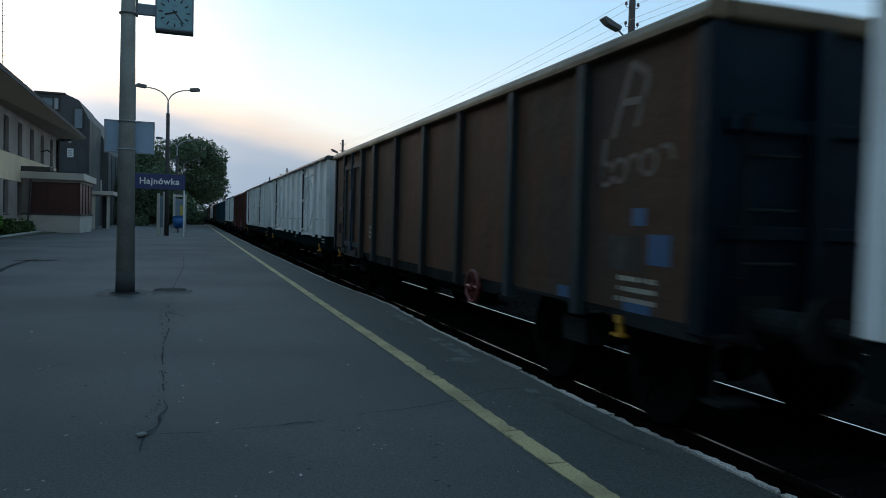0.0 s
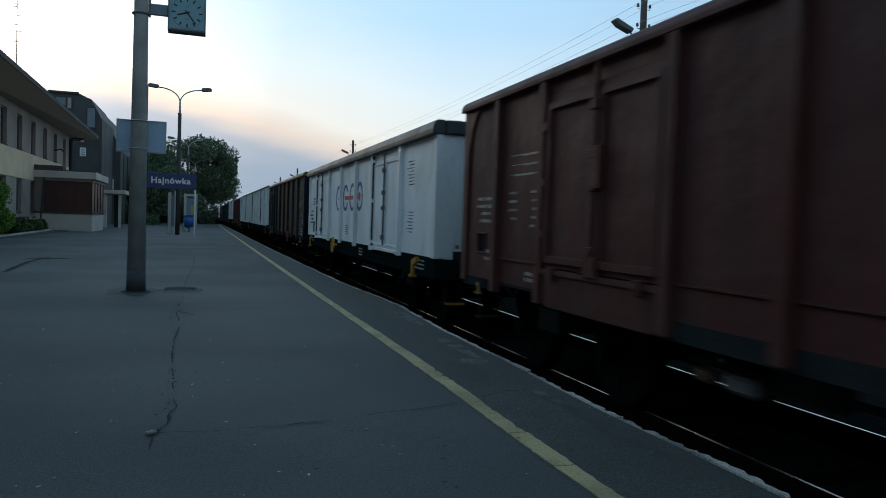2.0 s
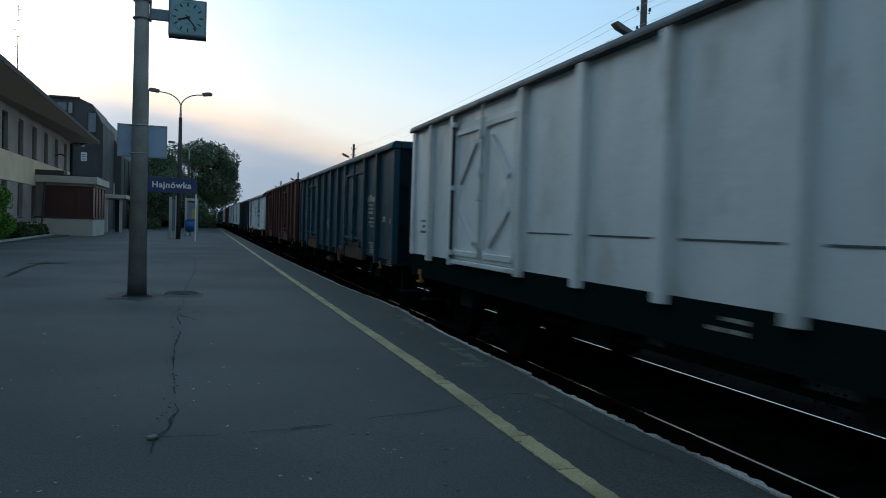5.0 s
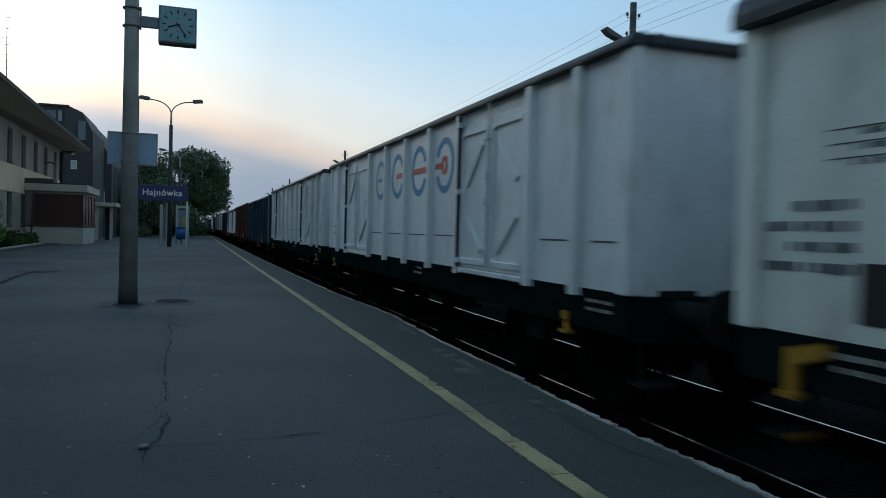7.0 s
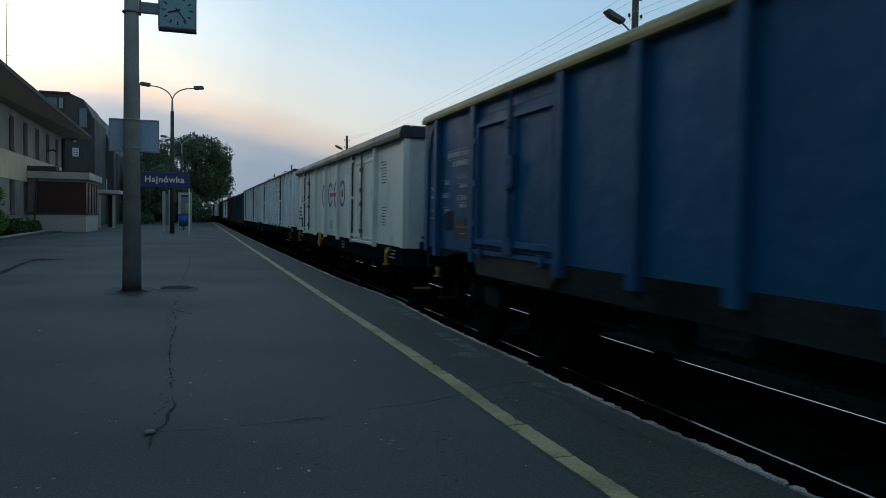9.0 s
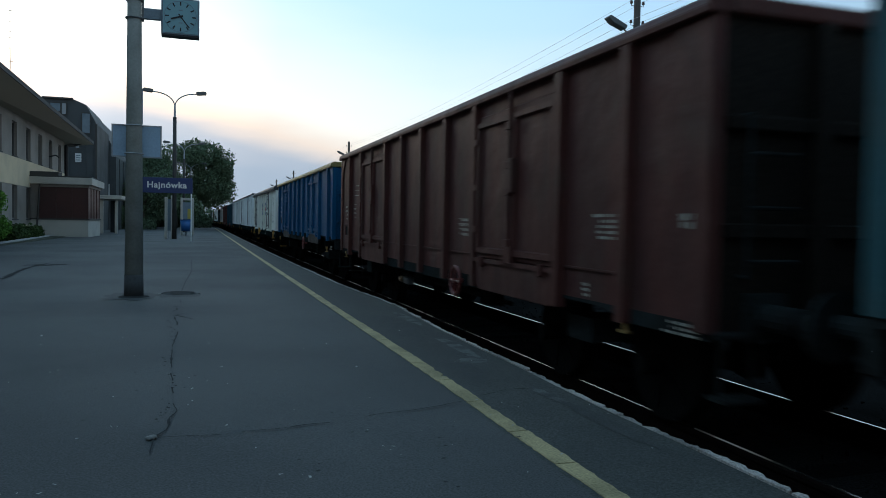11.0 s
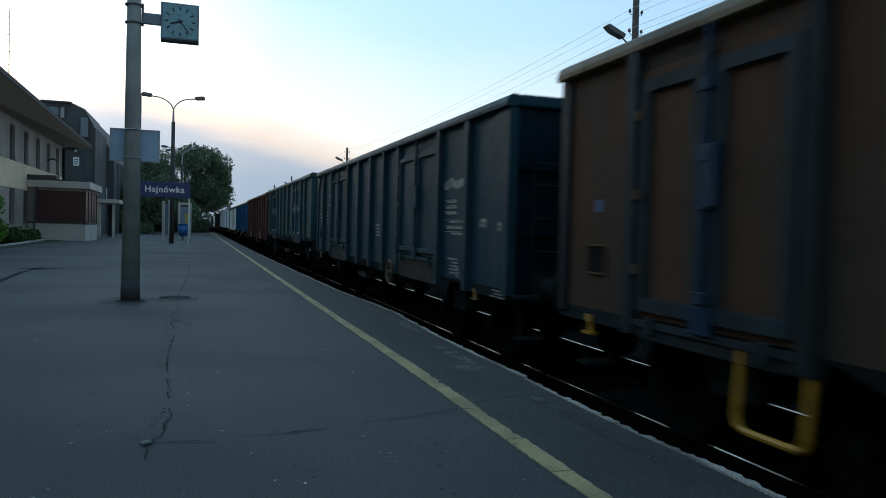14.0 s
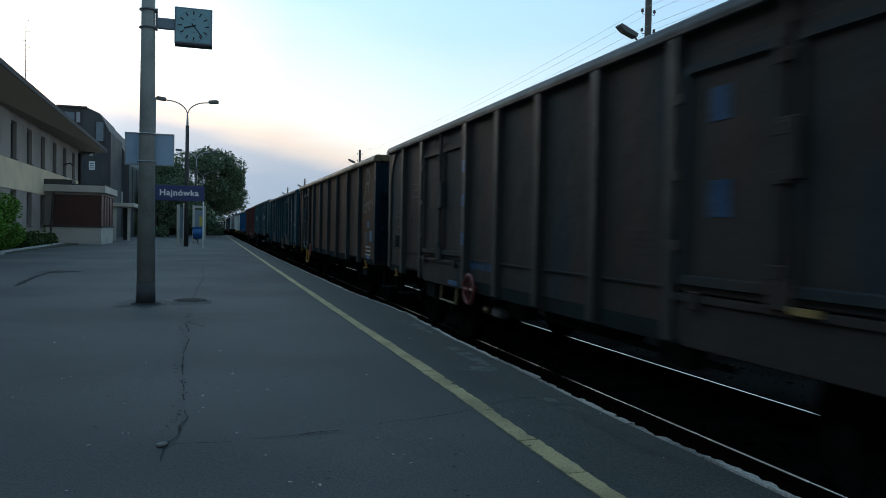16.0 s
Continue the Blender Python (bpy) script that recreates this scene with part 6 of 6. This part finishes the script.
# ------------------------------------------------------------------ plants
def leaf_cloud(rnd, blobs, count, size, name, mat, parent):
    """Many small leaf faces spread over the skins of several lumps."""
    verts, faces = [], []
    tot = sum(b[3] ** 2 for b in blobs)
    for cx, cy, cz, r, sq in blobs:
        for _ in range(int(count * r * r / tot)):
            v = Vector((rnd.gauss(0, 1), rnd.gauss(0, 1), rnd.gauss(0, 1))).normalized()
            d = r * (0.62 + 0.45 * rnd.random() + 0.18 * noise.noise(v * 3.1 + Vector((cx, cy, cz))))
            c = Vector((cx + v.x * d, cy + v.y * d, cz + v.z * d * sq))
            a, b2 = Vector((rnd.gauss(0, 1), rnd.gauss(0, 1), rnd.gauss(0, 1))).normalized(), Vector((rnd.gauss(0, 1), rnd.gauss(0, 1), rnd.gauss(0, 1))).normalized()
            s = size * rnd.uniform(0.6, 1.4)
            k = len(verts)
            verts += [c - a * s, c + b2 * s * 0.6, c + a * s, c - b2 * s * 0.6]
            faces.append((k, k + 1, k + 2, k + 3))
    me = bpy.data.meshes.new(name)
    me.from_pydata([tuple(v) for v in verts], [], faces)
    me.materials.append(MAT[mat])
    ob = new(name, me)
    ob.parent = parent
    return ob


def build_tree(x, y, h, spread, seed, label, hang=0, count=9000, mat="leaf_dark", leaf=0.22, low=0.22):
    rnd = random.Random(seed)
    t = thing("tree", label, "tree", "trees behind the platform", at=pose(x, y, -0.5))
    bm = tube(bmesh.new(), (0, 0, 0), (0.1, 0, h * 0.45), 0.32, 0.2, 10)
    limbs = []
    for i in range(7):
        a = i * 2.4 + rnd.random()
        e = Vector((math.cos(a) * spread * 0.55, math.sin(a) * spread * 0.55, h * rnd.uniform(0.55, 0.9)))
        tube(bm, (0.08, 0, h * rnd.uniform(0.25, 0.45)), e, 0.13, 0.03, 7)
        limbs.append(e)
    part("trunk", bm, "bark", t)
    blobs = [(0, 0, h * 0.62, spread * 0.62, 1.0)]
    for e in limbs:
        blobs.append((e.x * rnd.uniform(0.9, 1.5), e.y * rnd.uniform(0.9, 1.5), e.z, spread * rnd.uniform(0.26, 0.42), 0.85))
    for _ in range(9):
        a, rr = rnd.uniform(0, 6.28), spread * rnd.uniform(0.5, 0.95)
        blobs.append((math.cos(a) * rr, math.sin(a) * rr, h * rnd.uniform(low, 0.6), spread * rnd.uniform(0.2, 0.36), 0.9))
    for _ in range(hang):
        blobs.append((spread * rnd.uniform(0.75, 1.12), rnd.uniform(-2, 2), h * rnd.uniform(0.38, 0.82), spread * rnd.uniform(0.07, 0.14), rnd.uniform(1.2, 2.4)))
    leaf_cloud(rnd, blobs, count, leaf, "crown", mat, t)
    return t


def build_plants():
    build_tree(-3.2, 104, 12.4, 6.4, 1, "broad dark green tree with hanging outer twigs", hang=40, count=42000, leaf=0.17)
    build_tree(-9.5, 112, 10.5, 5.4, 2, "broad dark green tree in full leaf", count=22000, low=0.12, leaf=0.2)
    build_tree(-15.0, 118, 9.5, 5.4, 3, "broad dark green tree in full leaf", count=16000, low=0.12, leaf=0.22)
    build_tree(-6.5, 92, 7.5, 3.6, 4, "low bushy tree by the hall", count=14000, low=0.1, leaf=0.15)
    build_tree(-2.2, 150, 9.5, 4.8, 6, "far dark tree at the platform's end", count=9000, low=0.1, leaf=0.25)
    build_tree(-9, 170, 12, 7, 7, "far dark tree at the platform's end", count=9000, low=0.1, leaf=0.25)
    hd = thing("hedge", "dense dark shrubs under the trees at the platform's end", "shrubs")
    rh = random.Random(31)
    leaf_cloud(rh, [(rh.uniform(-15, 0.2), rh.uniform(112, 124), rh.uniform(0.5, 3.0), rh.uniform(1.3, 2.2), 0.95) for _ in range(46)], 26000, 0.2, "foliage", "leaf_dark", hd)
    part("stem", tube(bmesh.new(), (-6, 116, -0.6), (-6, 116, 1.5), 0.12, 0.06, 7), "bark", hd)
    rnd = random.Random(12)
    bm_blobs = []
    # far wood along the horizon
    for i in range(46):
        a = radians(-60 + i * 3.2)
        d = rnd.uniform(520, 640)
        bm_blobs.append((math.sin(a) * d, math.cos(a) * d, rnd.uniform(2, 5), rnd.uniform(11, 17), 0.6))
    tagged(leaf_cloud(rnd, bm_blobs, 14000, 1.5, "far_woods", "leaf_far", None), "low dark woods along the horizon", "woods", kind="stuff")
    # flower bed in front of the station with kerb, bush and low plants
    b = thing("flower_bed", "kerbed flower bed with low plants before the station wall", "flower bed")
    part("soil", boxm(-9.95, -8.0, 30.0, 50.8, -0.1, 0.06), "soil", b)
    first = None
    for i in range(21):
        y = 30 + i * 1.0
        m = pose(-7.92 - 0.045 * i, y + 0.5, 0, 0, 0, 2.6)
        if first is None:
            first = part("kerb_stone", boxm(-0.06, 0.06, -0.49, 0.49, -0.1, 0.14), "kerb", b, bevel=0.012, at=m)
        else:
            clone(first, m, b)
    low = [(rnd.uniform(-9.7, -8.7), rnd.uniform(40, 50.5), rnd.uniform(0.2, 0.5), rnd.uniform(0.25, 0.5), 1.0) for _ in range(34)]
    leaf_cloud(rnd, low, 5200, 0.09, "foliage", "grass", b)
    sh = thing("bush", "rounded bright green bush in the flower bed", "bush")
    blobs = [(-8.9 + rnd.uniform(-0.6, 0.6), 35.6 + rnd.uniform(-2.6, 1.4), rnd.uniform(0.5, 2.1), rnd.uniform(0.45, 0.8), 0.9) for _ in range(24)]
    leaf_cloud(rnd, blobs, 24000, 0.07, "foliage", "leaf_bush", sh)
    part("stem", tube(bmesh.new(), (-8.9, 36.6, 0), (-8.9, 36.6, 0.8), 0.06, 0.04, 7), "bark", sh)


# ------------------------------------------------------------------ line of poles behind the train
def build_poles():
    x, first = 19.26, None
    for y in (30.0, 100.0, 163.0, 201.0, -40.0):
        if first is None:
            p = first = thing("utility_pole", "wooden utility pole with insulators and a street light", "utility pole", "line of poles", at=pose(x, y, -0.6))
            part("pole", tube(bmesh.new(), (0, 0, 0), (0, 0, 12.85), 0.20, 0.15, 12), "wood_pole", p, smooth=True)
            for s in (-1, 1):
                for z in (11.35, 12.25):
                    bm = path_tube(bmesh.new(), [(s * 0.1, 0, z - 0.12), (s * 0.32, 0, z - 0.12), (s * 0.32, 0, z)], 0.018, 6)
                    tube(bm, (s * 0.32, 0, z - 0.02), (s * 0.32, 0, z + 0.12), 0.075, 0.05, 8)
                    part("insulator", bm, "porcelain", p)
            for s in (-1, 1):
                part("lamp_arm", path_tube(bmesh.new(), [(s * 0.1, 0, 10.55), (s * 0.75, 0, 11.05)], 0.04, 7), "lamp_grey", p)
                hd = prism(bmesh.new(), [(-0.1, -0.10), (-0.12, 0.12), (s * 0.85, 0.16), (s * 0.95, 0.0), (s * 0.6, -0.12)] if s > 0 else [(0.1, -0.10), (0.12, 0.12), (-0.85, 0.16), (-0.95, 0.0), (-0.6, -0.12)], -0.22, 0.22, "y")
                part("lamp_head", hd, "lamp_grey", p, bevel=0.03, at=pose(s * 0.75, 0, 11.08, 0, -22 * s, 0))
        else:
            copy_thing(first, pose(x, y, -0.6))
    w = thing("overhead_wires", "thin wires strung from pole to pole", "wires", kind="structure")
    ys = [-40.0, 30.0, 100.0, 163.0, 201.0, 245.0]
    for s, z in ((-1, 11.76), (-1, 10.86), (1, 11.76), (1, 10.86)):
        pts = []
        for a, b in zip(ys[:-1], ys[1:]):
            for i in range(10):
                f = i / 10
                pts.append((19.26 + s * 0.32, a + (b - a) * f, z - 0.7 * 4 * f * (1 - f)))
        part("wire", path_tube(bmesh.new(), pts, 0.007, 4), "wire", w)


build_ground()
build_track(AXIS, "track_near", "railway track with bright worn rails on dark sleepers")
build_track(AXIS + 4.6, "track_far", "second railway track on dark sleepers")
build_train()
build_clock_pole()
build_lamp(-1.56, 49.0, 9.1, 1.62, "double-armed street lamp on a concrete column")
build_lamp(-1.55, 76.0, 8.6, 1.7, "double-armed street lamp farther along the platform")
build_lamp(-1.2, 100.0, 8.4, 1.7, "double-armed street lamp at the platform's far end")
build_name_sign()
build_shelter_things()
build_station()
build_kiosk()
build_hall()
build_plants()
build_poles()
build_manhole()
build_platform()


# ------------------------------------------------------------------ what moves
def motions():
    times = [0.5 * i for i in range(33)]
    roll = [i * 2 / FPS for i in range(241)]
    for i, w in WAGONS.items():
        walk(w, [(t, wagon_pose(i, t)) for t in times])
        if -2 <= i <= 12:
            for bg in w.children:
                if bg.name.startswith("bogie"):
                    for ws in bg.children:
                        d = ws.location.y
                        walk(ws, [(t, pose(0, d, WHEEL_R, -math.degrees(travel(t) / WHEEL_R))) for t in roll])


motions()
